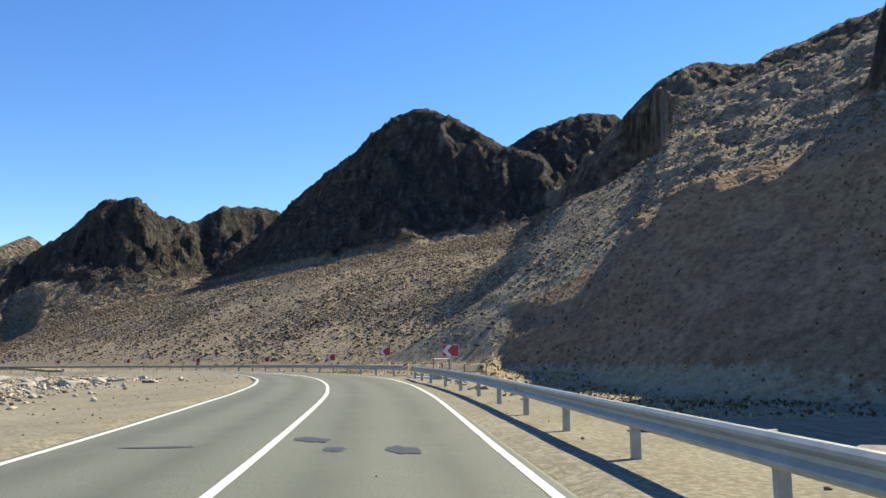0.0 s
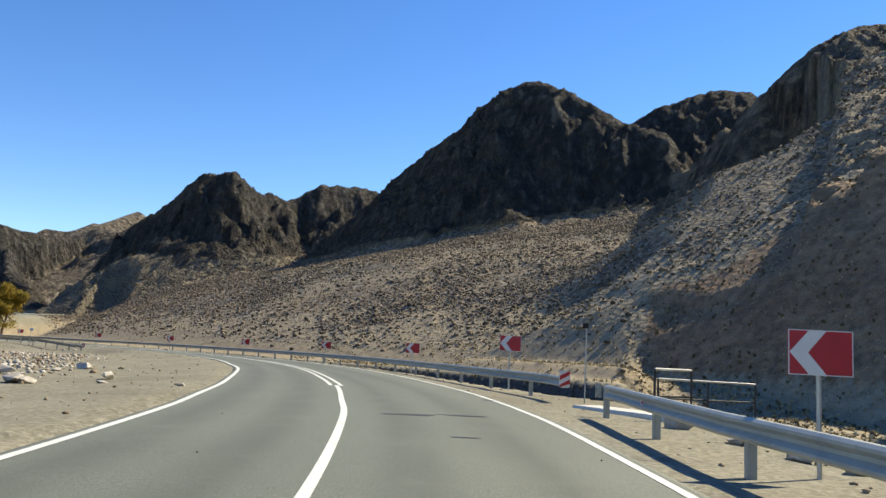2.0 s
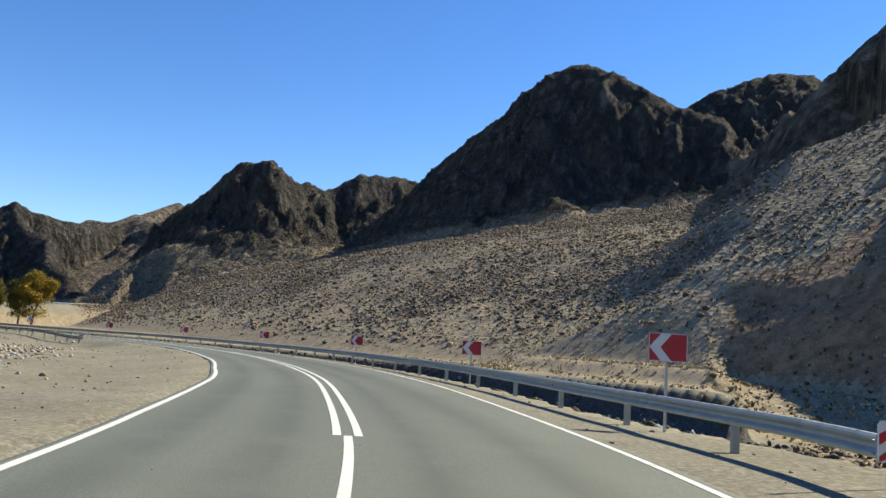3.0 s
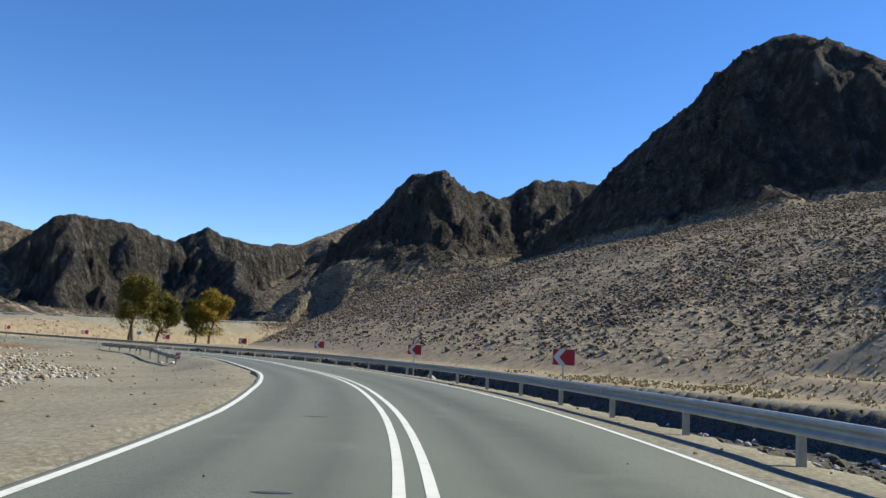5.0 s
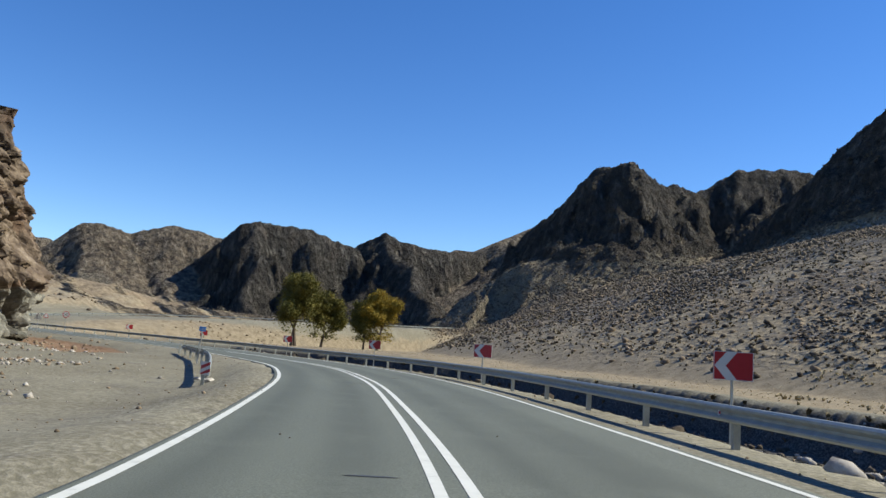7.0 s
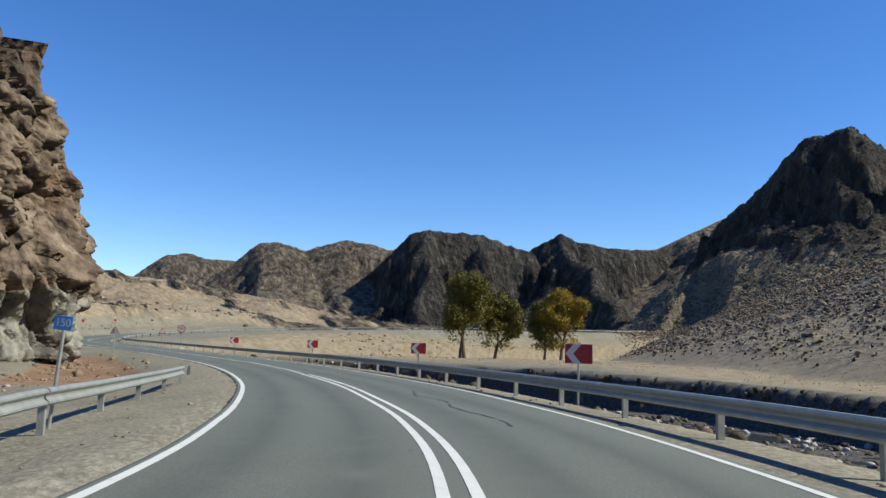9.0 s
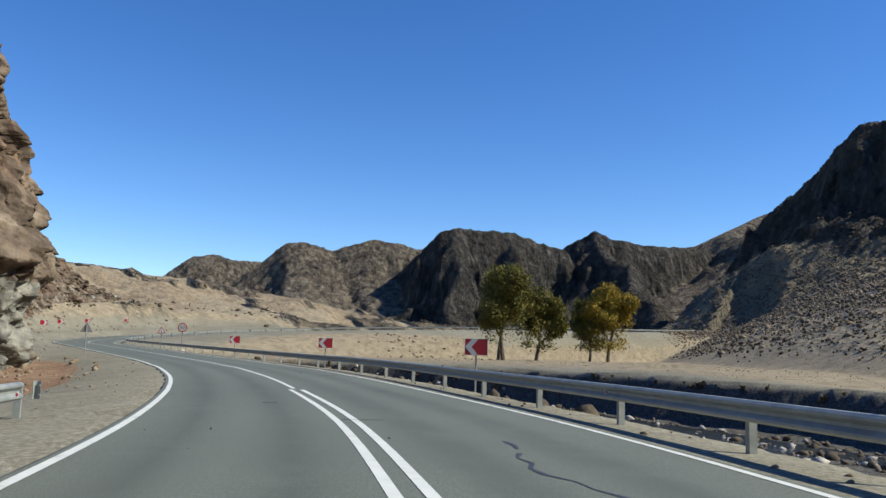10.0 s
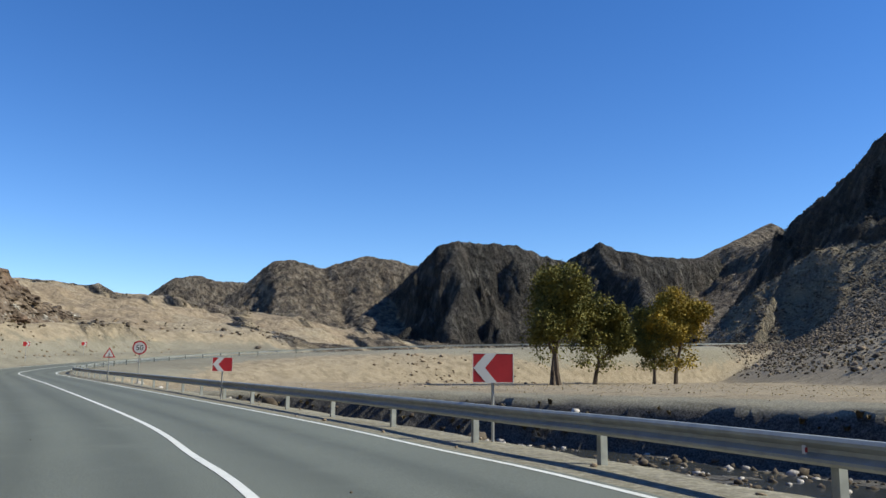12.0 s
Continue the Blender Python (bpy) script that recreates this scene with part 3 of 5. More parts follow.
DARK_STONE = stone_material("dark_stone", (0.052, 0.041, 0.030), (0.112, 0.091, 0.067), (0.21, 0.175, 0.13))
PALE_STONE = stone_material("pale_stone", (0.30, 0.28, 0.25), (0.46, 0.43, 0.39), (0.62, 0.60, 0.56), 0.3)
BARK = plain("bark", (0.10, 0.075, 0.055), 0.9, vary=0.4, size=0.4, bump=0.6)


# ---- mesh helpers ----
def mesh_object(name, verts, faces, material, smooth_=False, parent=None):
    me = bpy.data.meshes.new(name)
    me.from_pydata([tuple(v) for v in verts], [], [tuple(f) for f in faces])
    for mm in (material if isinstance(material, (list, tuple)) else [material]):
        me.materials.append(mm)
    if smooth_:
        me.shade_smooth()
    ob = new(name, me)
    if parent is not None:
        ob.parent = parent
    return ob


def part(name, bm, material, parent, label=""):
    me = bpy.data.meshes.new(name)
    bm.to_mesh(me)
    bm.free()
    me.materials.append(material)
    ob = new(name, me)
    ob.parent = parent
    if label:
        ob["label"] = label
    return ob


def box(bm, cx, cy, cz, sx, sy, sz, bevel=0.0, turn=None):
    r = bmesh.ops.create_cube(bm, size=1, matrix=Matrix.Translation((cx, cy, cz)) @ (turn or Matrix.Identity(4)) @ Matrix.Diagonal((sx, sy, sz, 1)))
    if bevel:
        es = list({e for v in r["verts"] for e in v.link_edges})
        bmesh.ops.bevel(bm, geom=es, offset=bevel, segments=1, affect="EDGES")
    return bm


def rod(bm, a, b, r0, r1=None, n=8):
    a, b = Vector(a), Vector(b)
    q = (b - a).to_track_quat("Z", "Y").to_matrix().to_4x4()
    bmesh.ops.create_cone(bm, cap_ends=True, segments=n, radius1=r0, radius2=r0 if r1 is None else r1, depth=(b - a).length,
                          matrix=Matrix.Translation((a + b) / 2) @ q)
    return bm


def prism(bm, outline, y0, y1):
    """A flat shape in x and z, given thickness along y."""
    f = [bm.verts.new((x, y0, z)) for x, z in outline]
    k = [bm.verts.new((x, y1, z)) for x, z in outline]
    bm.faces.new(f)
    bm.faces.new(k[::-1])
    for i in range(len(f)):
        j = (i + 1) % len(f)
        bm.faces.new((f[j], f[i], k[i], k[j]))
    bmesh.ops.recalc_face_normals(bm, faces=bm.faces)
    return bm


def empty(name, m):
    ob = new(name)
    ob.matrix_world = m
    return ob


# ---- ground ----
def axis(lo, near_lo, dense_lo, dense_hi, near_hi, hi, step, grow):
    """Even steps in the middle, slowly growing ones to near_lo and near_hi, and long ones out to the horizon."""
    mid_ = list(np.arange(dense_lo, dense_hi, step))
    left, right = [], []
    v = dense_lo
    while v > lo:
        v -= step + grow * (dense_lo - v) + 0.12 * max(near_lo - v, 0)
        left.append(v)
    v = mid_[-1]
    while v < hi:
        v += step + grow * max(v - dense_hi, 0) + 0.12 * max(v - near_hi, 0)
        right.append(v)
    return np.array(left[::-1] + mid_ + right)


def build_ground():
    xs, ys = axis(-3500, -760, -135, 16, 150, 3000, 0.85, 0.0038), axis(-2500, -40, 8, 185, 660, 3800, 0.85, 0.0034)
    gx, gy = np.meshgrid(xs, ys)
    z, grass, bed, rock, hillside, ditch, brown = land(gx, gy)
    far = np.maximum(np.maximum(-gx - 900, gx - 450), np.maximum(-gy - 150, gy - 1000))
    z = np.where(far > 0, z * np.exp(-np.maximum(far, 0) / 400), z)
    nx, ny = len(xs), len(ys)
    verts = np.stack([gx.ravel(), gy.ravel(), z.ravel()], 1)
    i = (np.arange(ny - 1)[:, None] * nx + np.arange(nx - 1)[None, :]).ravel()
    faces = np.stack([i, i + 1, i + nx + 1, i + nx], 1)
    me = bpy.data.meshes.new("ground")
    me.vertices.add(len(verts))
    me.vertices.foreach_set("co", verts.ravel())
    me.loops.add(faces.size)
    me.loops.foreach_set("vertex_index", faces.ravel())
    me.polygons.add(len(faces))
    me.polygons.foreach_set("loop_start", np.arange(0, faces.size, 4))
    me.polygons.foreach_set("loop_total", np.full(len(faces), 4))
    me.update()
    me.validate()
    for name, v in (("grass", grass), ("bed", bed), ("rock", rock), ("hillside", hillside), ("ditch", ditch), ("brown", brown)):
        me.attributes.new(name, "FLOAT", "POINT").data.foreach_set("value", v.ravel().astype(np.float32))
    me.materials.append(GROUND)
    me.shade_smooth()
    return tagged(new("ground", me), "dry stony valley floor rising into bare brown rocky mountains", "ground", kind="structure")


build_ground()


# ---- road ----
def strip(name, s0, s1, offs_fn, up, material, parent=None, step=1.0, thick=0.0, track=False):
    """A band along the road; offs_fn(s) gives its offsets across, from left to right."""
    ss = np.arange(s0, s1 + 0.01, step)
    rows = []
    for s in ss:
        rows.append([tuple(at_road(s, o, up - 0.02 * (o / 4) ** 2)) for o in offs_fn(s)])
    n = len(rows[0])
    verts = [v for r in rows for v in r]
    faces = [(i * n + j, i * n + j + 1, (i + 1) * n + j + 1, (i + 1) * n + j) for i in range(len(rows) - 1) for j in range(n - 1)]
    ob = mesh_object(name, verts, faces, material, True, parent)
    if track:
        vals = []
        for s in ss:
            for o in offs_fn(s):
                vals.append(max(math.exp(-((abs(abs(o) - 1.75) - 0.75) / 0.35) ** 2) * 0.6, 0.9 * math.exp(-((o - 2.0) / 0.45) ** 2) * math.exp(-((s - S_A - 5) / 28) ** 2)))
        ob.data.attributes.new("track", "FLOAT", "POINT").data.foreach_set("value", np.array(vals, np.float32))
    return ob


def edge_l(s):
    return -float(np.interp(s, STEPS, EDGE_L))


def edge_r(s):
    return float(np.interp(s, STEPS, EDGE_R))


S_END = float(STEPS[-1]) - 2
road = strip("road", 0, S_END, lambda s: [edge_l(s) - 0.2, edge_l(s) - 0.17] + list(np.linspace(edge_l(s) - 0.13, edge_r(s) + 0.15, 22)) + [edge_r(s) + 0.2, edge_r(s) + 0.24], 0.0, ASPHALT, track=True)
v = road.data.vertices
n_across = 26
for i in range(len(v)):
    if i % n_across in (0, n_across - 1):
        v[i].co.z -= 0.1
tagged(road, "grey asphalt two-lane road curving through the valley", "road", kind="structure")

S_DBL0, S_DBL1 = s_near(-9.3, 57.2), s_near(-83.7, 136.7) + 1.6
LW = 0.064
for s0, s1, f, what in ((2, S_END, edge_l, "left edge"), (2, S_END, edge_r, "right edge"), (2, S_DBL0, lambda s: 0.0, "centre"),
                        (S_DBL1, S_END, lambda s: 0.0, "centre"), (S_DBL0, S_DBL1, lambda s: -0.16, "centre"), (S_DBL0, S_DBL1, lambda s: 0.16, "centre")):
    ob = strip("road_marking", s0, s1, lambda s, f=f: [f(s) - LW, f(s) + LW], 0.006, PAINT)
    tagged(ob, "solid white painted %s line on grey asphalt" % what, "road marking", kind="structure")


# ---- guard rails ----
BEAM = [(0.0, 0.74), (0.035, 0.735), (0.08, 0.70), (0.08, 0.665), (0.012, 0.61), (0.012, 0.565), (0.08, 0.51), (0.08, 0.475), (0.035, 0.44), (0.0, 0.435)]


def beam_mesh(name, s0, s1, off_fn, side, parent, drop):
    """A folded steel band; side -1 turns its face to the left of the road's run."""
    ss = np.arange(s0, s1 + 0.01, 1.0)
    prof = [(side * a, h) for a, h in BEAM] + [(side * (a - 0.012), h) for a, h in BEAM[::-1]]
    n = len(prof)
    verts = []
    for s in ss:
        for a, h in prof:
            verts.append(tuple(at_road(s, off_fn(s) + a, h - 0.06 + drop(s))))
    faces = [(i * n + j, i * n + (j + 1) % n, (i + 1) * n + (j + 1) % n, (i + 1) * n + j) for i in range(len(ss) - 1) for j in range(n)]
    faces += [tuple(range(n)), tuple((len(ss) - 1) * n + j for j in range(n))[::-1]]
    ob = mesh_object(name, verts, faces, STEEL, False, parent)
    bm = bmesh.new()
    bm.from_mesh(ob.data)
    bmesh.ops.recalc_face_normals(bm, faces=bm.faces)
    bm.to_mesh(ob.data)
    bm.free()
    return ob


def post_data():
    bm = bmesh.new()
    outline = [(-0.06, -0.05), (0.06, -0.05), (0.06, -0.035), (-0.045, -0.035), (-0.045, 0.035), (0.06, 0.035), (0.06, 0.05), (-0.06, 0.05)]
    lo = [bm.verts.new((x, y, -0.5)) for x, y in outline]
    hi = [bm.verts.new((x, y, 0.68)) for x, y in outline]
    bm.faces.new(lo[::-1])
    bm.faces.new(hi)
    for i in range(8):
        j = (i + 1) % 8
        bm.faces.new((lo[i], lo[j], hi[j], hi[i]))
    me = bpy.data.meshes.new("post")
    bm.to_mesh(me)
    bm.free()
    me.materials.append(STEEL)
    return me


POST = post_data()


def guard_rail(s0, s1, off_fn, side, spacing, first, label, drop=lambda s: 0.0):
    ob = new("guard_rail")
    seg = s0
    while seg < s1 - 1:
        end = min(seg + 4 * spacing, s1)
        if s1 - end < 3:
            end = s1
        beam_mesh("beam", seg, end, off_fn, side, ob, drop)
        seg = end
    s = first
    while s <= s1 + 0.05:
        p = new("post", POST)
        p.matrix_world = Matrix.Translation(at_road(s, off_fn(s) - side * 0.09, -0.06 + drop(s))) @ pose(0, 0, 0, 0, 0, heading(s) + (90 if side < 0 else -90) - 90)
        p.parent = ob
        s += spacing
    return tagged(ob, label, "guard rail", "guard rails")


def rail_off(s):
    return float(np.interp(s, STEPS, RAIL_OFF))


S_R1, S_R2 = s_near(-7.5, 50.9) - 1.3, s_near(-9.0, 56.0) - 1.75
guard_rail(s_near(2, -25), S_R1, rail_off, -1, 4.0, S_R1 - 0.3 - 76, "galvanised steel guard rail on posts beside gravel verge")
S_P = s_near(-63.4, 132.8)
guard_rail(S_R2, S_END - 6, rail_off, -1, 4.0, S_P - 4.0 * int((S_P - S_R2) / 4.0), "long galvanised steel guard rail following the outer curve")
S_L0, S_L1 = s_near(-54.4, 112.7), s_near(-78.7, 129.2) + 1.6
left_off = lambda s: -5.8 + 0.4 * ((s - S_L0) / (S_L1 - S_L0)) ** 2 - 0.5 * math.sin(math.pi * (s - S_L0) / (S_L1 - S_L0))
left_drop = lambda s: -0.2 - 0.36 * float(1 - smooth(S_L0 + 3, S_L0 + 17, s))
guard_rail(S_L0, S_L1, left_off, 1, (S_L1 - S_L0 - 0.4) / 8, S_L0 + 0.2, "short galvanised steel guard rail on inner gravel shoulder", left_drop)


# ---- signs ----
def chevron_sign():
    ob = new("chevron_sign")
    w, h, zc = 0.405, 0.29, 1.46
    lift = lambda bm: (bmesh.ops.translate(bm, verts=bm.verts, vec=(0, 0, zc)), bm)[1]
    b = part("board", lift(prism(bmesh.new(), [(-w, -h), (w, -h), (w, h), (-w, h)], -0.012, 0.012)), RED, ob)
    part("chevron", lift(prism(bmesh.new(), [(-w + 0.015, 0.0), (-0.15, h - 0.012), (0.07, h - 0.012), (-0.16, 0.0), (0.07, -h + 0.012), (-0.15, -h + 0.012)],
                               -0.017, -0.0125)), WHITE, b, "white arrow pointing along the bend")
    bm = bmesh.new()
    for x, z, ww, hh in ((0, h - 0.006, 2 * w, 0.012), (0, -h + 0.006, 2 * w, 0.012), (-w + 0.006, 0, 0.012, 2 * h - 0.03), (w - 0.006, 0, 0.012, 2 * h - 0.03)):
        box(bm, x, -0.0145, z, ww, 0.004, hh)
    part("border", lift(bm), WHITE, b, "thin white border")
    part("back_plate", lift(prism(bmesh.new(), [(-w + 0.01, -h + 0.01), (w - 0.01, -h + 0.01), (w - 0.01, h - 0.01), (-w + 0.01, h - 0.01)], 0.0125, 0.016)), SIGN_BACK, b)
    for z in (-0.16, 0.16):
        part("clamp", lift(box(bmesh.new(), 0, 0.03, z, 0.14, 0.03, 0.03, 0.004)), SIGN_BACK, b)
    part("post", rod(bmesh.new(), (0, 0.06, -0.8), (0, 0.06, 1.70), 0.032, n=12), POST_PAINT, ob)
    return tagged(ob, "red chevron board with white arrow on steel post behind guard rail", "road sign", "chevron signs")


CHEV = chevron_sign()
places = [(0.95, 43.5), (-4.45, 62.8), (-11.2, 78.2), (-22.2, 97.0), (-35.4, 111.6), (-50.8, 125.0), (-67.6, 136.3), (-86.0, 144.8), (-105.4, 149.8),
          (-125.2, 152.8)]
for i, (x, y) in enumerate(places):
    s = s_near(x, y)
    m = Matrix.Translation((x, y, at_road(s).z - 0.1 + (0.14, 0.3)[i] * 1.0 if i < 2 else at_road(s).z - 0.1)) @ pose(0, 0, 0, 0, 0, heading(s) - (8 if i < 5 else 22))
    if i == 0:
        CHEV.matrix_world = m
    else:
        copy_thing(CHEV, m)
for x, y, z in ((-168.4, 147.5, 3.0), (-185.1, 153.0, 3.5), (-208, 162.2, 4.3), (-231.7, 175.5, 5.2)):
    copy_thing(CHEV, Matrix.Translation((x, y, z - 1.46)) @ pose(0, 0, 0, 0, 0, 72) @ Matrix.Diagonal((-1, 1, 1, 1)))


# ---- scattered stones and plants ----
ICO = bmesh.new()
bmesh.ops.create_icosphere(ICO, subdivisions=1, radius=1)
ICO.verts.ensure_lookup_table()
ICO_V = np.array([v.co[:] for v in ICO.verts])
ICO_F = np.array([[v.index for v in f.verts] for f in ICO.faces])
ICO.free()
RNG = np.random.default_rng(7)


def raw_mesh(name, verts, faces, material):
    """A mesh from arrays of places and of triangles or quads."""
    me = bpy.data.meshes.new(name)
    n = faces.shape[1]
    me.vertices.add(len(verts))
    me.vertices.foreach_set("co", np.ascontiguousarray(verts, dtype=np.float32).ravel())
    me.loops.add(faces.size)
    me.loops.foreach_set("vertex_index", np.ascontiguousarray(faces, dtype=np.int32).ravel())
    me.polygons.add(len(faces))
    me.polygons.foreach_set("loop_start", np.arange(0, faces.size, n, dtype=np.int32))
    me.polygons.foreach_set("loop_total", np.full(len(faces), n, dtype=np.int32))
    me.update()
    me.validate()
    me.materials.append(material)
    return me


OCT_V = np.array([(1, 0, -0.2), (0.2, 1, 0.1), (-1, 0.1, 0), (0, -1, -0.1), (0.1, 0, 1), (0, 0, -1)], float)
OCT_F = np.array([(0, 1, 4), (1, 2, 4), (2, 3, 4), (3, 0, 4), (1, 0, 5), (2, 1, 5), (3, 2, 5), (0, 3, 5)])


def stones(name, x, y, size, material, label, category, squash=0.65, sink=0.25, small=False):
    """Many angular stones in one mesh, half sunk in the ground."""
    shape_v, shape_f = (OCT_V, OCT_F) if small else (ICO_V, ICO_F)
    nv = len(shape_v)
    n = len(x)
    z = land(x, y)[0]
    jit = 1 + 0.8 * (RNG.random((n, nv, 3)) - 0.5)
    v = shape_v[None] * jit
    stretch = np.stack([RNG.uniform(0.7, 1.35, n), RNG.uniform(0.7, 1.35, n), RNG.uniform(0.45, 1.0, n) * squash / 0.65], 1)
    v = v * stretch[:, None, :]
    a = RNG.random(n) * 6.283
    c, s_ = np.cos(a)[:, None], np.sin(a)[:, None]
    tilt = RNG.uniform(-0.5, 0.5, n)[:, None]
    vx, vy, vz = v[..., 0], v[..., 1], v[..., 2]
    vx, vz = vx * np.cos(tilt) - vz * np.sin(tilt), vx * np.sin(tilt) + vz * np.cos(tilt)
    vx, vy = vx * c - vy * s_, vx * s_ + vy * c
    sz = size[:, None]
    verts = np.stack([x[:, None] + vx * sz, y[:, None] + vy * sz, z[:, None] + vz * sz + sz * (0.45 - sink)], 2).reshape(-1, 3)
    faces = (shape_f[None] + (np.arange(n) * nv)[:, None, None]).reshape(-1, 3)
    return tagged(new(name, raw_mesh(name, verts, faces, material)), label, category, kind="stuff")


def tufts(name, x, y, size, material, label, category, blades=7):
    """Small bushes or grass tufts of crossing bent blades, in one mesh."""
    n = len(x)
    z = land(x, y)[0]
    a = RNG.random((n, blades)) * 6.283
    lean = RNG.uniform(0.15, 0.9, (n, blades))
    h = size[:, None] * RNG.uniform(0.6, 1.1, (n, blades))
    w = size[:, None] * RNG.uniform(0.16, 0.3, (n, blades))
    dx, dy = np.cos(a), np.sin(a)
    px, py = -dy * w, dx * w
    bx, by, bz = x[:, None] + dx * w * 0.3, y[:, None] + dy * w * 0.3, z[:, None] - 0.04 + 0 * a
    mx, my, mz = bx + dx * lean * h * 0.45, by + dy * lean * h * 0.45, bz + h * 0.6
    tx, ty, tz = bx + dx * lean * h, by + dy * lean * h, bz + h * (1.0 - 0.3 * lean)
    rows = [(bx - px, by - py, bz), (bx + px, by + py, bz), (mx + px * 1.1, my + py * 1.1, mz), (mx - px * 1.1, my - py * 1.1, mz),
            (tx + px * 0.25, ty + py * 0.25, tz), (tx - px * 0.25, ty - py * 0.25, tz)]
    verts = np.stack([np.stack(r, 2) for r in rows], 2).reshape(-1, 3)
    k = (np.arange(n * blades) * 6)[:, None, None]
    faces = (np.array([[0, 1, 2, 3], [3, 2, 4, 5]])[None] + k).reshape(-1, 4)
    return tagged(new(name, raw_mesh(name, verts, faces, material)), label, category, kind="stuff")


def on_wall(x, y):
    """Under the break, on the steep shaded face."""
    return (to_line(x, y, BREAK)[2] > 0) & (x > 8)


def sprinkle(n, x0, x1, y0, y1):
    return RNG.uniform(x0, x1, n), RNG.uniform(y0, y1, n)


def keep(x, y, rule):
    """The places where the land suits: rule gets grass, bed, rock, hillside and the distance from the road."""
    z, g, b, r, h = land(x, y)[:5]
    _, d = road_frame(x, y)
    m = rule(g, b, r, h, d) > RNG.random(len(x))
    return x[m], y[m]


DRY = leaf_material("dry_grass", (0.28, 0.225, 0.125), (0.43, 0.355, 0.21), (0.56, 0.47, 0.305))
SCRUB = leaf_material("dry_scrub", (0.05, 0.042, 0.026), (0.12, 0.096, 0.055), (0.24, 0.19, 0.105))

x, y = sprinkle(120000, -260, 100, 60, 400)
x, y = keep(x, y, lambda g, b, r, h, d: h * (0.3 + 0.7 * smooth(-0.3, 0.3, fbm(x, y, 22, 3, 5))) * 0.3 * ~on_wall(x, y))
size = 0.2 + 0.42 * RNG.random(len(x)) ** 2.5
cut = RNG.random(len(x)) < 0.45
stones("hillside_boulders", x[cut], y[cut], size[cut], BROWN_STONE, "brown angular boulders strewn over the dry hillside", "boulders")
stones("hillside_boulders", x[~cut], y[~cut], size[~cut], DARK_STONE, "dark grey angular boulders strewn over the dry hillside", "boulders")
x, y = sprinkle(330000, -220, 70, 75, 330)
x, y = keep(x, y, lambda g, b, r, h, d: h * (0.3 + 0.7 * smooth(-0.3, 0.25, fbm(x, y, 16, 3, 15))) * (0.25 + 0.75 * smooth(-0.3, 0.2, fbm(x, y, 48, 3, 25))) * (1 - 0.9 * g) * 0.75 * ~on_wall(x, y))
size = 0.11 + 0.3 * RNG.random(len(x)) ** 2
cut = RNG.random(len(x)) < 0.4
stones("hillside_rubble", x[cut], y[cut], size[cut], BROWN_STONE, "brown broken rubble covering the dry hillside", "rubble", small=True)
stones("hillside_rubble", x[~cut], y[~cut], size[~cut], DARK_STONE, "dark broken rubble covering the dry hillside", "rubble", small=True)
x, y = sprinkle(90000, -330, -30, 320, 480)
x, y = keep(x, y, lambda g, b, r, h, d: np.maximum(h, 0.5 * r) * 0.5)
stones("far_slope_rubble", x, y, 0.25 + 0.5 * RNG.random(len(x)) ** 2.5, DARK_STONE, "dark broken blocks strewn below the rocky knob", "rubble", small=True)
x, y = sprinkle(200000, -240, 100, 60, 330)
x, y = keep(x, y, lambda g, b, r, h, d: h * (0.12 + 0.33 * smooth(-0.4, 0.35, fbm(x, y, 14, 3, 19))))
tufts("hillside_scrub", x, y, 0.14 + 0.38 * RNG.random(len(x)) ** 2, SCRUB, "low dry brown scrub on the stony hillside", "scrub", 5)
x, y = sprinkle(60000, -150, 30, 90, 215)
x, y = keep(x, y, lambda g, b, r, h, d: g * (b < 0.05) * (np.abs(d) > 9) * (x > -48) * 0.42 * smooth(-0.3, 0.25, fbm(x, y, 5, 3, 63)))
tufts("slope_tussocks", x, y, RNG.uniform(0.16, 0.42, len(x)), DRY, "golden dry tussocks along the foot of the hillside", "grass", 7)
x, y = sprinkle(95000, -230, 30, 60, 300)
x, y = keep(x, y, lambda g, b, r, h, d: (g * 0.5 + (0.12 + 0.5 * (x > -40) * (y < 150)) * h * (x > -150)) * (np.abs(d) > 9) * (b < 0.1))
tufts("meadow_grass", x, y, RNG.uniform(0.06, 0.15, len(x)) * np.where((x > -40) & (y < 150), 1.9, 1.0), DRY, "pale golden dry grass tufts on the meadow", "grass", 4)
x, y = sprinkle(90000, -420, -190, 130, 360)
x, y = keep(x, y, lambda g, b, r, h, d: (r < 0.3) * (np.abs(d) > 22) * smooth(0.05, 0.35, fbm(x * 0.5 + y * 0.4, y - x * 0.3, 16, 4, 61)) * 0.5 * ((x < -215) | (d < 0)))
cut = RNG.random(len(x)) < 0.7
tufts("far_hill_scrub", x[cut], y[cut], RNG.uniform(0.25, 0.7, cut.sum()), SCRUB, "dark dry scrub in streaks on the tan hill", "scrub", 7)
stones("far_hill_boulders", x[~cut], y[~cut], 0.1 + 0.35 * RNG.random((~cut).sum()) ** 3, DARK_STONE, "dark brown outcrop stones on the tan hill", "boulders")
for cx, cy, n in ((-202, 224, 150), (-199, 238, 90), (-176, 205, 60)):
    x, y = RNG.normal(cx, 3.2, n), RNG.normal(cy, 4.0, n)
    stones("meadow_rubble", x, y, 0.08 + 0.3 * RNG.random(n) ** 3, BROWN_STONE, "patch of brown broken stones on the dry meadow", "stones")
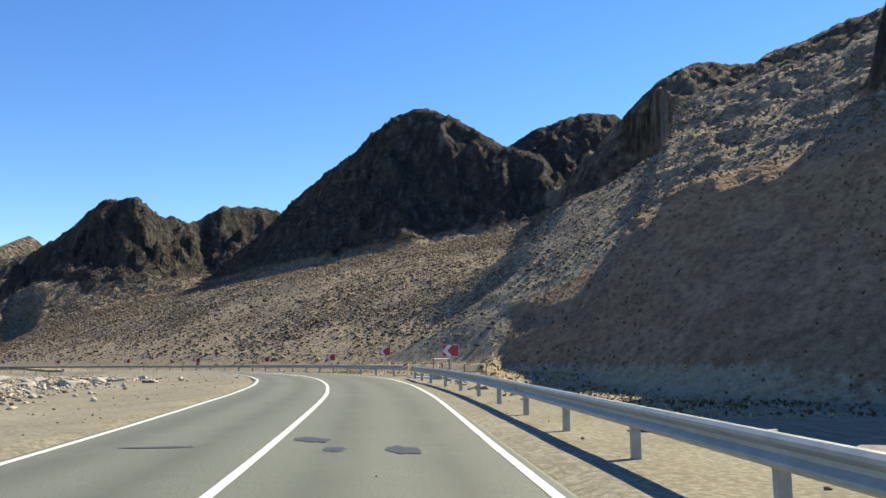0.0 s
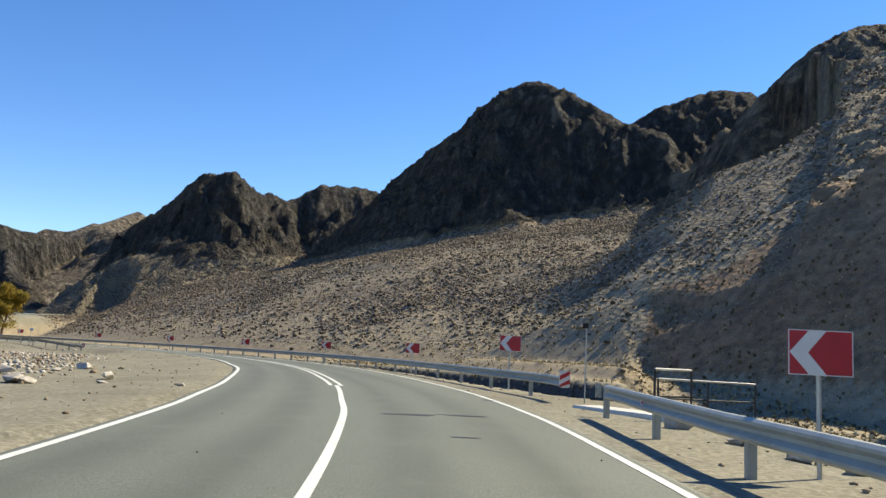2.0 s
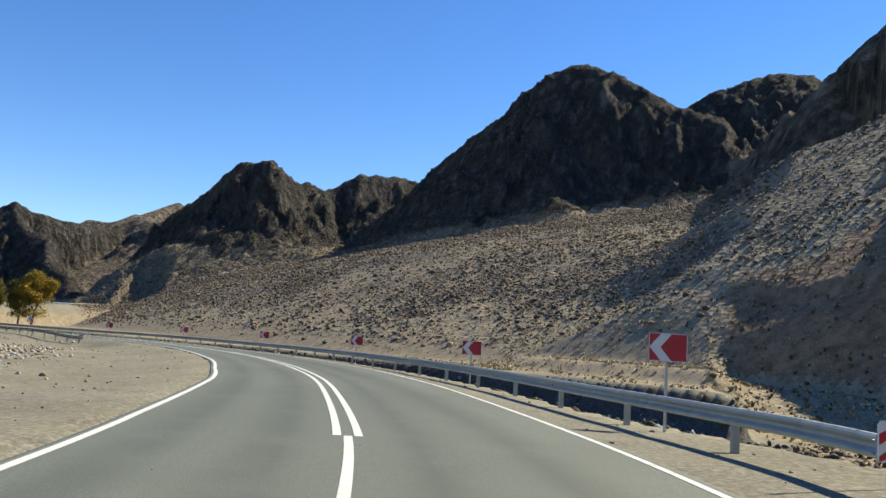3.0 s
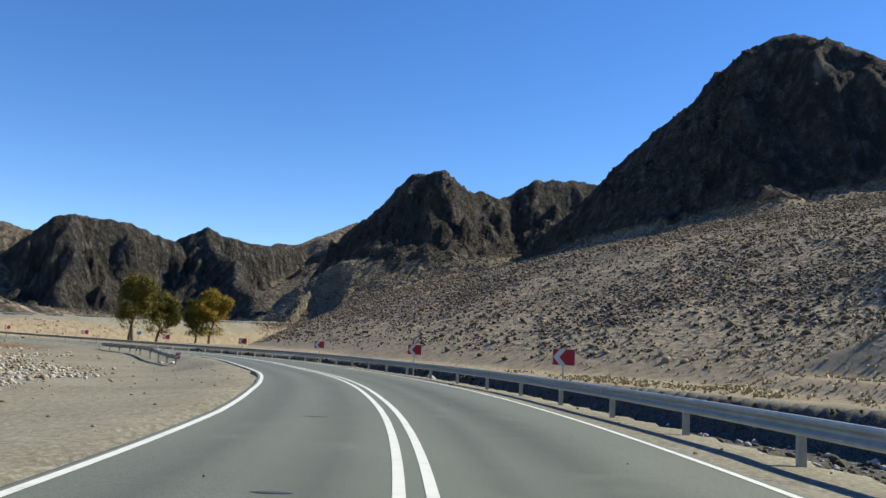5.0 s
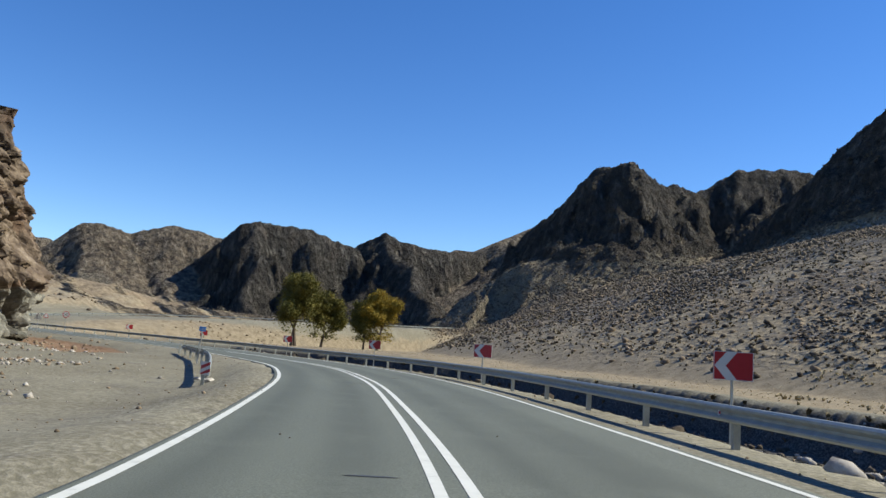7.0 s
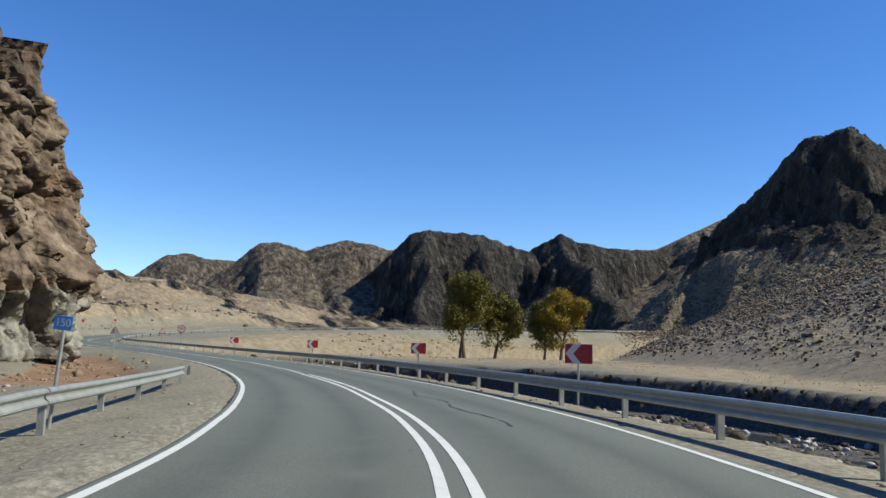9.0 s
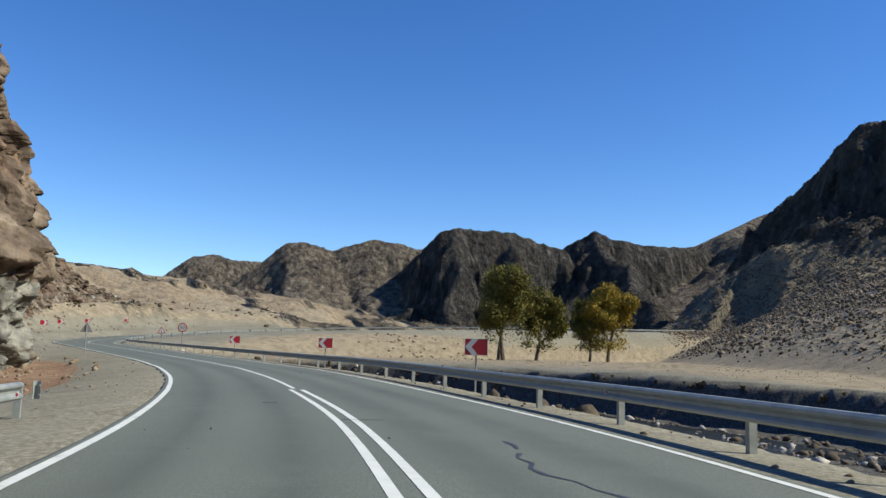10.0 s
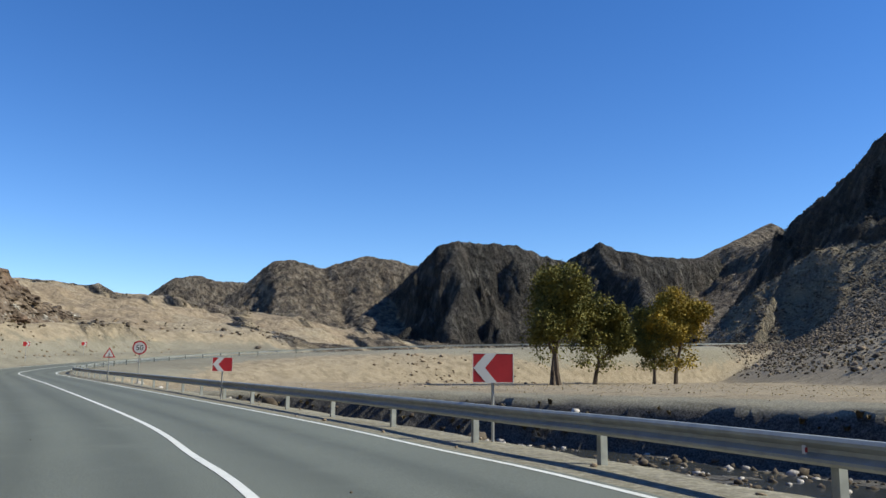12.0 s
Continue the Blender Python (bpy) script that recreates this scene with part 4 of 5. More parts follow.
# the gravel lot inside the bend and the road's verges
x, y = sprinkle(130000, -95, -2, 20, 130)
x, y = keep(x, y, lambda g, b, r, h, d: (d < -8) * (d > -45) * (0.02 + 0.75 * smooth(9, 14, -d) * smooth(-0.2, 0.25, fbm(x, y, 7, 3, 33))))
size = 0.03 + 0.15 * RNG.random(len(x)) ** 3
cut = RNG.random(len(x)) < 0.55
stones("lot_stones", x[cut], y[cut], size[cut], PALE_STONE, "pale loose stones on the gravel lot inside the bend", "stones", small=True)
stones("lot_stones", x[~cut], y[~cut], size[~cut], BROWN_STONE, "brown loose stones on the gravel lot inside the bend", "stones", small=True)
x, y = sprinkle(30000, -125, 8, 5, 155)
x, y = keep(x, y, lambda g, b, r, h, d: (np.abs(d) > 4.3) * (np.abs(d) < 8.5) * 0.45)
stones("verge_gravel", x, y, 0.012 + 0.05 * RNG.random(len(x)) ** 3, BROWN_STONE, "small brown gravel on the road verge", "gravel")
# river bed
x, y = sprinkle(95000, -165, 18, 0, 185)
x, y = keep(x, y, lambda g, b, r, h, d: (b > 0.12) * 0.8 * (d < 32))
size = 0.05 + 0.27 * RNG.random(len(x)) ** 3
cut = RNG.random(len(x)) < 0.27
stones("river_stones", x[cut], y[cut], size[cut], PALE_STONE, "pale rounded stones in the dry river bed", "stones")
stones("river_stones", x[~cut], y[~cut], size[~cut], DARK_STONE, "dark wet stones in the river bed", "stones")

x, y = sprinkle(60000, -165, 16, 20, 185)
x, y = keep(x, y, lambda g, b, r, h, d: (b > 0.06) * (b < 0.8) * (d > 12) * 0.8)
tufts("bank_scrub", x, y, RNG.uniform(0.15, 0.5, len(x)), SCRUB, "dark dry brush on the steep river bank", "scrub", 8)


# ---- shallow water in the hollows of the river bed ----
def stream():
    m = Mat("shallow_water", 0.16)
    n = m.noise(0.9, 4)
    m.bump(n, 0.25, 0.05)
    material = m.done(m.ramp(n, (0.3, (0.030, 0.033, 0.032)), (0.7, (0.055, 0.057, 0.052))))
    s0, s1 = s_near(-78, 134), s_near(-150, 152)
    verts, faces = [], []
    for s in np.arange(s0, s1, 1.5):
        for o in np.linspace(9.0, 30.0, 9):
            q = at_road(float(s), float(o))
            verts.append((q.x, q.y, -3.44))
    rows = len(verts) // 9
    faces = [(i * 9 + j, i * 9 + j + 1, i * 9 + j + 10, i * 9 + j + 9) for i in range(rows - 1) for j in range(8)]
    return tagged(mesh_object("water", verts, faces, material), "shallow dark stream in the stony river bed", "stream", kind="structure")


stream()


# ---- cliff on the inside of the bend ----
def facets(u, v, size_u, size_v, seed, tilt):
    """Broken blocks: each cell is a tilted flat face of its own depth; also the closeness to a joint."""
    u, v = u / size_u, v / size_v
    iu, iv = np.floor(u), np.floor(v)
    d1, d2, depth = np.full(u.shape, 9.0), np.full(u.shape, 9.0), np.zeros(u.shape)
    for a in (-1, 0, 1):
        for b in (-1, 0, 1):
            cu, cv = iu + a, iv + b
            du = u - cu - lattice(cu, cv, seed)
            dv = v - cv - lattice(cu, cv, seed + 71)
            dd = np.maximum(np.abs(du + 0.25 * dv), np.abs(dv)) * 0.7 + np.hypot(du, dv) * 0.3
            face = lattice(cu, cv, seed + 151) - 0.5 + tilt * (du * (lattice(cu, cv, seed + 211) * 2 - 1) + dv * (lattice(cu, cv, seed + 307) * 1.6 - 1.1))
            near = dd < d1
            d2 = np.where(near, d1, np.minimum(d2, dd))
            depth = np.where(near, face, depth)
            d1 = np.where(near, dd, d1)
    return depth, 1 - smooth(0, 0.12, d2 - d1)


def build_cliff():
    """A tall broken rock wall: rows up the face, then back over its top, with blocks, cracks and a grey apron low down."""
    step_u = 0.22
    base = spline([(-70, 62, 22), (-88, 88, 28), (-100, 111, 28), (-106, 121, 26.8), (-110.6, 128.4, 26), (-113.8, 133.2, 23.2), (-117.2, 135.6, 19.8), (-123, 137.4, 17.8),
                   (-130, 138.6, 18.3), (-139, 139.8, 19.2), (-155, 141, 20), (-170, 142.2, 20.5), (-187, 145.2, 23.5), (-205, 150, 25), (-222, 157, 23), (-238, 166, 15.5),
                   (-250, 175, 8), (-262, 186, 3)], step_u)[0]
    t = np.gradient(base[:, :2], axis=0)
    t /= np.linalg.norm(t, axis=1)[:, None]
    out = np.stack([t[:, 1], -t[:, 0]], 1)
    vv = np.concatenate([np.linspace(0, 1, 120), np.linspace(1.015, 1.9, 22)])
    u = np.arange(len(base)) * step_u
    U, V = np.meshgrid(u, vv)
    xb = np.interp(U, u, base[:, 0])
    H = np.interp(U, u, base[:, 2])
    Vf = np.minimum(V, 1)
    Z = H * Vf
    tall = 1 - smooth(118, 127, -xb)
    # the lower apron stands out, the blocks above hang over it
    wavy = Z + 2.2 * fbm(U, Z, 9, 2, 3)
    shelf = -0.4 * tall * (1 - smooth(3.8, 5.6, wavy)) + 0.4 * tall * smooth(5.6, 6.1, wavy) * (1 - smooth(6.5, 11, wavy))
    wu, wz = U + 0.9 * fbm(U, Z, 4, 3, 8), Z + 0.8 * fbm(U, Z, 4, 3, 9)
    b0, c0 = facets(wu + 0.25 * wz, wz, 5.5, 9.5, 5, 1.1)
    b1, c1 = facets(wu - 0.2 * wz, wz, 2.3, 4.4, 13, 1.4)
    b2, c2 = facets(wu + 0.3 * wz, wz, 1.0, 1.9, 29, 1.6)
    b3, c3 = facets(U - 0.2 * Z, Z, 0.5, 0.8, 47, 1.6)
    big = 0.45 + 0.55 * tall
    blocks = b0 * 1.1 * big + b1 * 0.95 * big + b2 * 0.5 + b3 * 0.1
    cracks = -0.6 * c0 * big - 0.4 * c1 * big - 0.18 * c2
    rough = fbm(U, Z, 11, 3, 31) * 1.1 * big + fbm(U, Z, 1.0, 3, 37, ridged=True) * 0.16
    back = (0.07 * np.minimum(Z, 10) + 0.32 * np.maximum(Z - 10, 0) - 1.4 * smooth(3.0, 5.6, Z) * (1 - smooth(5.6, 11, Z))) * tall + 0.5 * Z * (1 - tall)
    off = (blocks + cracks + rough + shelf) * smooth(0, 0.05, V) - back + 0.4 * smooth(2, 7, Z)
    top = np.maximum(V - 1, 0)
    off = off - top * (22 * tall + 9 * (1 - tall))
    rag = smooth(0.82, 1.0, V) * (0.35 + 0.65 * tall)
    Zt = Z + top * (4.0 * fbm(U, V * 9, 6, 3, 47) + 3.0 * tall) - 0.6 + rag * (b1 * 1.6 + b2 * 0.8)
    by = np.interp(U, u, base[:, 1])
    ox, oy = np.interp(U, u, out[:, 0]), np.interp(U, u, out[:, 1])
    X, Y = xb + ox * off, by + oy * off
    zg = land(X[0], Y[0])[0]
    Zt = Zt + np.interp(U, u, zg) * (1 - Vf * 0.3)
    nu, nv = len(u), len(vv)
    verts = np.stack([X.ravel(), Y.ravel(), Zt.ravel()], 1)
    i = (np.arange(nv - 1)[:, None] * nu + np.arange(nu - 1)[None]).ravel()
    faces = np.stack([i, i + 1, i + nu + 1, i + nu], 1)
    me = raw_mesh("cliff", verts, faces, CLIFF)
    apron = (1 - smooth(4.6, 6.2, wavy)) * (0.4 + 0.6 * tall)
    # closeness to the joints, where crevice shade is put into the rock colour
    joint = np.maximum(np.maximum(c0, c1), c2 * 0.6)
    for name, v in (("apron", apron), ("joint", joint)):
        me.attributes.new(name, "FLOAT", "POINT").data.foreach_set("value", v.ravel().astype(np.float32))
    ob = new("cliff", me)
    return tagged(ob, "tall broken brown rock cliff beside the road", "cliff", kind="structure")


build_cliff()
x, y = sprinkle(22000, -262, -92, 100, 195)
x, y = keep(x, y, lambda g, b, r, h, d: (d < -5.8) * (d > -13) * (0.15 + 0.6 * smooth(6.5, 10, -d)))
stones("cliff_foot_rubble", x, y, 0.03 + 0.26 * RNG.random(len(x)) ** 6, BROWN_STONE, "fallen rock rubble at the foot of the cliff", "rubble")


# ---- trees ----
def tree(place, height, width, crown_low, leaf, label, seed, twin=False):
    rng = random.Random(seed)
    ob = empty("tree", Matrix.Translation(place))
    bm = bmesh.new()
    tips = []

    def limb(a, d, length, r, level):
        p, steps = Vector(a), 4
        for i in range(steps):
            q = p + d * length / steps + Vector((rng.uniform(-1, 1), rng.uniform(-1, 1), 0.3)) * length * 0.05
            rod(bm, p, q, r * (1 - 0.18 * i), r * (1 - 0.18 * (i + 1)), 6)
            p = q
            if level < 3 and i >= (1 if level else 1):
                for _ in range(2):
                    e = (d * 0.7 + Vector((rng.uniform(-1, 1), rng.uniform(-1, 1), rng.uniform(0.0, 0.7)))).normalized()
                    limb(p, e, length * rng.uniform(0.42, 0.6), r * 0.45, level + 1)
            if level >= 2:
                tips.append(p.copy())
        tips.append(p.copy())

    starts = [(-0.7, 0.05), (0.7, -0.05)] if twin else [(0, 0.02)]
    for ox, lean in starts:
        limb((ox, 0, -0.4), Vector((lean * 2, lean, 1)).normalized(), height * 0.54, height * 0.027, 0)
    part("trunk", bm, BARK, ob)
    # crown: leaf sprays around many centres, thinned by noise
    nrg = np.random.default_rng(seed)
    centres = []
    for t in tips:
        centres.append(np.array(t))
    for _ in range(130):
        zc = nrg.uniform(crown_low, height * 0.97)
        f = (zc - crown_low) / (height - crown_low)
        r = width / 2 * math.sqrt(max(0.02, 1 - abs(2 * f - 0.75) ** 2.2 * 0.62)) * nrg.uniform(0.35, 0.98)
        an = nrg.uniform(0, 6.283)
        centres.append(np.array([r * math.cos(an), r * math.sin(an), zc]))
    centres = np.array([c for c in centres if c[2] > crown_low * 0.9 and math.hypot(c[0], c[1]) < width * 0.56 and c[2] < height])
    n = 46000
    c = centres[nrg.integers(0, len(centres), n)]
    p = c + nrg.normal(0, 1, (n, 3)) * np.array([width * 0.06, width * 0.06, width * 0.048])
    a, b = nrg.normal(0, 1, (n, 3)), nrg.normal(0, 1, (n, 3))
    a /= np.linalg.norm(a, axis=1)[:, None]
    b = np.cross(a, b)
    b /= np.linalg.norm(b, axis=1)[:, None]
    s1 = nrg.uniform(0.12, 0.28, n)[:, None]
    verts = np.stack([p - a * s1, p + b * s1 * 0.6, p + a * s1, p - b * s1 * 0.6], 1).reshape(-1, 3)
    faces = np.arange(n * 4).reshape(-1, 4)
    crown = new("crown", raw_mesh("crown", verts, faces, leaf))
    crown.parent = ob
    return tagged(ob, label, "tree", "trees on the meadow")


OLIVE = leaf_material("olive_leaves", (0.04, 0.047, 0.013), (0.105, 0.105, 0.025), (0.25, 0.205, 0.04))
GOLD = leaf_material("golden_leaves", (0.075, 0.07, 0.016), (0.22, 0.17, 0.026), (0.50, 0.335, 0.045))
for x, y, h, w, low, leaf, label, seed, twin in (
        (-178.3, 229.2, 17.5, 11.0, 3.4, OLIVE, "large olive-green tree with twin trunks on the dry meadow", 3, True),
        (-179.9, 239.9, 14.8, 9.4, 2.8, OLIVE, "olive tree turning yellow on the dry meadow", 5, False),
        (-181.0, 257.0, 13.0, 8.2, 2.6, OLIVE, "small olive tree beside a golden tree", 8, False),
        (-179.0, 260.5, 17.0, 10.0, 3.0, GOLD, "golden yellow autumn tree on the dry meadow", 11, False)):
    tree((x, y, land_z(x, y)), h, w, low, leaf, label, seed, twin)


# ---- marker boards on the rail ends ----
def marker_board(m, label):
    ob = empty("marker_board", m)
    bm = bmesh.new()
    outline = [(-0.17, -0.2), (-0.14, -0.24), (0.14, -0.24), (0.17, -0.2), (0.17, 0.2), (0.14, 0.24), (-0.14, 0.24), (-0.17, 0.2)]
    plate = part("plate", prism(bm, outline, -0.01, 0.01), WHITE, ob)
    for k in (-0.30, -0.04, 0.22):
        pts = []
        for x, dz in ((-0.165, 0), (0.165, 0.17), (0.165, 0.30), (-0.165, 0.13)):
            pts.append((x, max(-0.235, min(0.235, k + dz))))
        if len(set(pts)) == 4:
            part("stripe", prism(bmesh.new(), pts, -0.014, -0.0102), RED, plate, "slanting red stripe")
    part("bracket", box(bmesh.new(), 0, 0.03, -0.02, 0.05, 0.045, 0.34, 0.005), STEEL, ob)
    return tagged(ob, label, "marker board", "marker boards")


p = at_road(S_R2, rail_off(S_R2) - 0.02, 0.62)
marker_board(Matrix.Translation(p) @ pose(0, -0.22, 0, 0, 0, heading(S_R2) + 12), "red and white striped marker board on the guard rail end")
p = at_road(S_L0, -5.72, 0.08)
marker_board(Matrix.Translation(p) @ pose(0, -0.12, 0, 0, 0, heading(S_L0) - 12), "small red and white striped marker on the guard rail end")


# ---- rail ends and small reflectors ----
def end_piece(s, off, side, up, ahead):
    """The rounded steel lip that closes a rail."""
    ob = empty("rail_terminal", Matrix.Translation(at_road(s, off, up)) @ pose(0, 0, 0, 0, 0, heading(s)))
    bm = bmesh.new()
    n = 7
    for i in range(n):
        a0, a1 = math.pi * (i / n - 0.5), math.pi * ((i + 1) / n - 0.5)
        r = 0.07
        q = [(side * (0.04 + r * math.sin(a0)), ahead * r * math.cos(a0)), (side * (0.04 + r * math.sin(a1)), ahead * r * math.cos(a1))]
        v = [bm.verts.new((x, y, z)) for x, y in q for z in (0.42, 0.74)]
        bm.faces.new((v[0], v[1], v[3], v[2]))
    bmesh.ops.remove_doubles(bm, verts=bm.verts, dist=0.001)
    bmesh.ops.solidify(bm, geom=bm.faces, thickness=0.008)
    part("lip", bm, STEEL, ob)
    bm = bmesh.new()
    for z in (0.50, 0.66):
        rod(bm, (side * 0.09, -ahead * 0.06, z), (side * 0.115, -ahead * 0.06, z), 0.018, n=6)
    part("bolt", bm, STEEL, ob)
    return tagged(ob, "rounded galvanised end lip of the guard rail", "rail end", "rail ends")


end_piece(S_R1, rail_off(S_R1), -1, -0.06, 1)
end_piece(S_R2, rail_off(S_R2), -1, -0.06, -1)
end_piece(S_L0, -5.75, 1, -0.62, -1)
end_piece(S_L1, -5.3, 1, -0.26, 1)


def reflector(s, off, up):
    ob = empty("reflector", Matrix.Translation(at_road(s, off, up)) @ pose(0, 0, 0, 0, 0, heading(s)))
    part("plate", box(bmesh.new(), 0, 0, 0, 0.012, 0.05, 0.09, 0.003), WHITE, ob)
    part("lens", box(bmesh.new(), 0, -0.028, 0, 0.035, 0.008, 0.05, 0.003), RED, ob, "small red reflector lens")
    return tagged(ob, "small red reflector fixed to the guard rail", "reflector", "rail reflectors")


for s in np.arange(S_R2 + 12, S_END - 80, 24):
    reflector(float(s), rail_off(float(s)) - 0.1, 0.53)
for s in np.arange(S_R1 - 52, S_R1 - 2, 24):
    reflector(float(s), rail_off(float(s)) - 0.1, 0.53)
reflector(S_L1 - 1.6, -5.2, 0.33)


# ---- tall pole, culvert platform with railings ----
def tall_pole(x, y):
    ob = empty("pole_sign", Matrix.Translation((x, y, land_z(x, y))) @ pose(0, 0, 0, 0, 0, 30))
    part("pole", rod(bmesh.new(), (0, 0, -0.5), (0, 0, 2.42), 0.022, n=10), POST_PAINT, ob)
    # green plate: its backlit shade is put into the colour as black
    b = part("plate", box(bmesh.new(), -0.05, -0.03, 2.33, 0.2, 0.012, 0.16, 0.004), BLACK, ob, "dark green plate painted black for its shade against the light")
    part("frame", box(bmesh.new(), -0.05, -0.026, 2.42, 0.23, 0.03, 0.015), POST_PAINT, b)
    return tagged(ob, "thin grey pole with a small dark plate on top", "pole sign")


tall_pole(-1.75, 57.4)


def railing(a, b, h, posts, name_label):
    ob = empty("pipe_railing", Matrix.Translation(a))
    a_, b_ = Vector(a), Vector(b)
    d = b_ - a_
    for i in range(posts):
        q = d * (i / (posts - 1))
        part("post", rod(bmesh.new(), q + Vector((0, 0, -0.4)), q + Vector((0, 0, h)), 0.028, n=8), BLACK, ob)
    part("top_rail", rod(bmesh.new(), Vector((0, 0, h)), d + Vector((0, 0, h)), 0.03, n=8), POST_PAINT, ob)
    part("middle_rail", rod(bmesh.new(), Vector((0, 0, h * 0.5)), d + Vector((0, 0, h * 0.5)), 0.022, n=8), BLACK, ob)
    return tagged(ob, name_label, "railing", "culvert railings")


def platform():
    bm = bmesh.new()
    box(bm, 0, 0, -0.35, 4.6, 1.0, 0.7, 0.05)
    ob = mesh_object("culvert_slab", [], [], CONCRETE)
    bm.to_mesh(ob.data)
    bm.free()
    ob.matrix_world = Matrix.Translation((-0.35, 52.9, 0.04)) @ pose(0, 0, 0, 0, 0, 128)
    tagged(ob, "weathered pale concrete culvert slab beyond the guard rail", "culvert slab")
    for k, (x, y) in enumerate(((3.4, 47.2), (4.6, 53.4))):
        bm = box(bmesh.new(), 0, 0, -0.6, 0.35, 4.2, 1.4, 0.04)
        ob = mesh_object("culvert_wing", [], [], CONCRETE)
        bm.to_mesh(ob.data)
        bm.free()
        ob.matrix_world = Matrix.Translation((x, y, -1.1)) @ pose(0, 0, 0, 18, 0, 62 if k else 118)
        tagged(ob, "sloping concrete wing wall beside the culvert", "culvert wing", "culvert wings")


platform()
railing((-0.30, 51.5, -0.14), (0.62, 52.3, -0.14), 1.25, 2, "black steel pipe railing on the culvert slab")
railing((0.1, 54.6, -0.16), (2.9, 56.2, -0.2), 1.0, 3, "low black steel railing beyond the culvert")


# ---- kilometre post, speed and warning signs ----
def letters(text, size, material, parent, loc, name="lettering"):
    cu = bpy.data.curves.new(name, "FONT")
    cu.body, cu.size, cu.align_x, cu.align_y, cu.extrude = text, size, "CENTER", "CENTER", 0.002
    tmp = bpy.data.objects.new(name, cu)
    scene.collection.objects.link(tmp)
    me = bpy.data.meshes.new_from_object(tmp.evaluated_get(bpy.context.evaluated_depsgraph_get()))
    bpy.data.objects.remove(tmp)
    bpy.data.curves.remove(cu)
    me.materials.clear()
    me.materials.append(material)
    ob = new(name, me)
    ob.parent = parent
    ob.matrix_basis = Matrix.Translation(loc) @ pose(0, 0, 0, 90, 0, 0)
    return ob


def kilometre_post(x, y):
    ob = empty("kilometre_post", Matrix.Translation((x, y, land_z(x, y))) @ pose(0, 0, 0, 0, 4, 44))
    part("post", rod(bmesh.new(), (0, 0.03, -0.5), (0, 0.03, 2.0), 0.035, n=10), POST_PAINT, ob)
    pl = part("plate", box(bmesh.new(), 0, -0.02, 1.9, 0.36, 0.014, 0.26, 0.004), BLUE, ob, "blue plate with white number")
    letters("150", 0.2, WHITE, pl, (0, -0.032, 1.9))
    return tagged(ob, "blue kilometre plate on a grey steel post", "kilometre post")


kilometre_post(-67.7, 122.0)


def disc(bm, r, z, y0, y1, n=28):
    return prism(bm, [(r * math.cos(6.2832 * i / n), z + r * math.sin(6.2832 * i / n)) for i in range(n)], y0, y1)


def speed_sign(x, y):
    ob = empty("speed_sign", Matrix.Translation((x, y, land_z(x, y))) @ pose(0, 0, 0, 0, 0, 58))
    part("post", rod(bmesh.new(), (0, 0.05, -0.5), (0, 0.05, 2.7), 0.04, n=10), POST_PAINT, ob)
    plate = part("plate", disc(bmesh.new(), 0.5, 2.55, -0.01, 0.01), RED, ob, "round plate with red rim")
    part("face", disc(bmesh.new(), 0.39, 2.55, -0.016, -0.0105), WHITE, plate, "white face")
    letters("50", 0.55, BLACK, plate, (0, -0.02, 2.53))
    return tagged(ob, "round speed limit sign reading 50 on a post", "road sign")


speed_sign(-152, 158.2)


def warning_sign(x, y, turn, label, seen_face):
    ob = empty("warning_sign", Matrix.Translation((x, y, land_z(x, y))) @ pose(0, 0, 0, 0, 0, turn))
    part("post", rod(bmesh.new(), (0, 0.05, -0.5), (0, 0.05, 2.3), 0.035, n=10), POST_PAINT, ob)
    tri = lambda k: [(-0.45 * k, 2.02 - 0.26 * k), (0.45 * k, 2.02 - 0.26 * k), (0, 2.02 + 0.52 * k)]
    plate = part("plate", prism(bmesh.new(), tri(1.0), -0.01, 0.01), RED, ob, "triangular plate with red rim")
    part("face", prism(bmesh.new(), tri(0.72), -0.016, -0.0105), WHITE, plate, "white face")
    part("back", prism(bmesh.new(), tri(0.98), 0.0105, 0.014), SIGN_BACK, plate, "bare metal back")
    if seen_face:
        part("symbol", box(bmesh.new(), 0, -0.018, 1.98, 0.06, 0.003, 0.3), BLACK, plate)
    return tagged(ob, label, "road sign", "warning signs")


warning_sign(-128.0, 142.3, 250, "triangular warning sign seen from its bare metal back", False)
warning_sign(-157, 157.6, 62, "triangular warning sign with red rim on a post", True)


# ---- patches, cracks and crumbs on the road ----
TAR = plain("fresh_tar", (0.045, 0.046, 0.046), 0.55, vary=0.25, size=0.2)


def tar_patch(s, off, length, width, turn, seed):
    rng = random.Random(seed)
    n = 18
    ring = []
    for i in range(n):
        a = 6.2832 * i / n
        k = 1 + rng.uniform(-0.28, 0.28)
        ring.append(Vector((math.cos(a) * width / 2 * k, math.sin(a) * length / 2 * k, 0)))
    m = Matrix.Translation(at_road(s, off, 0.0035 - 0.02 * (off / 4) ** 2)) @ pose(0, 0, 0, 0, 0, heading(s) + turn)
    verts = [m @ v for v in ring] + [m @ (v * 0.97 + Vector((0, 0, 0.003))) for v in ring]
    faces = [tuple(range(n, 2 * n))] + [(i, (i + 1) % n, n + (i + 1) % n, n + i) for i in range(n)]
    return tagged(mesh_object("tar_patch", verts, faces, TAR), "dark tar stain on the grey asphalt", "road stain", "tar stains")


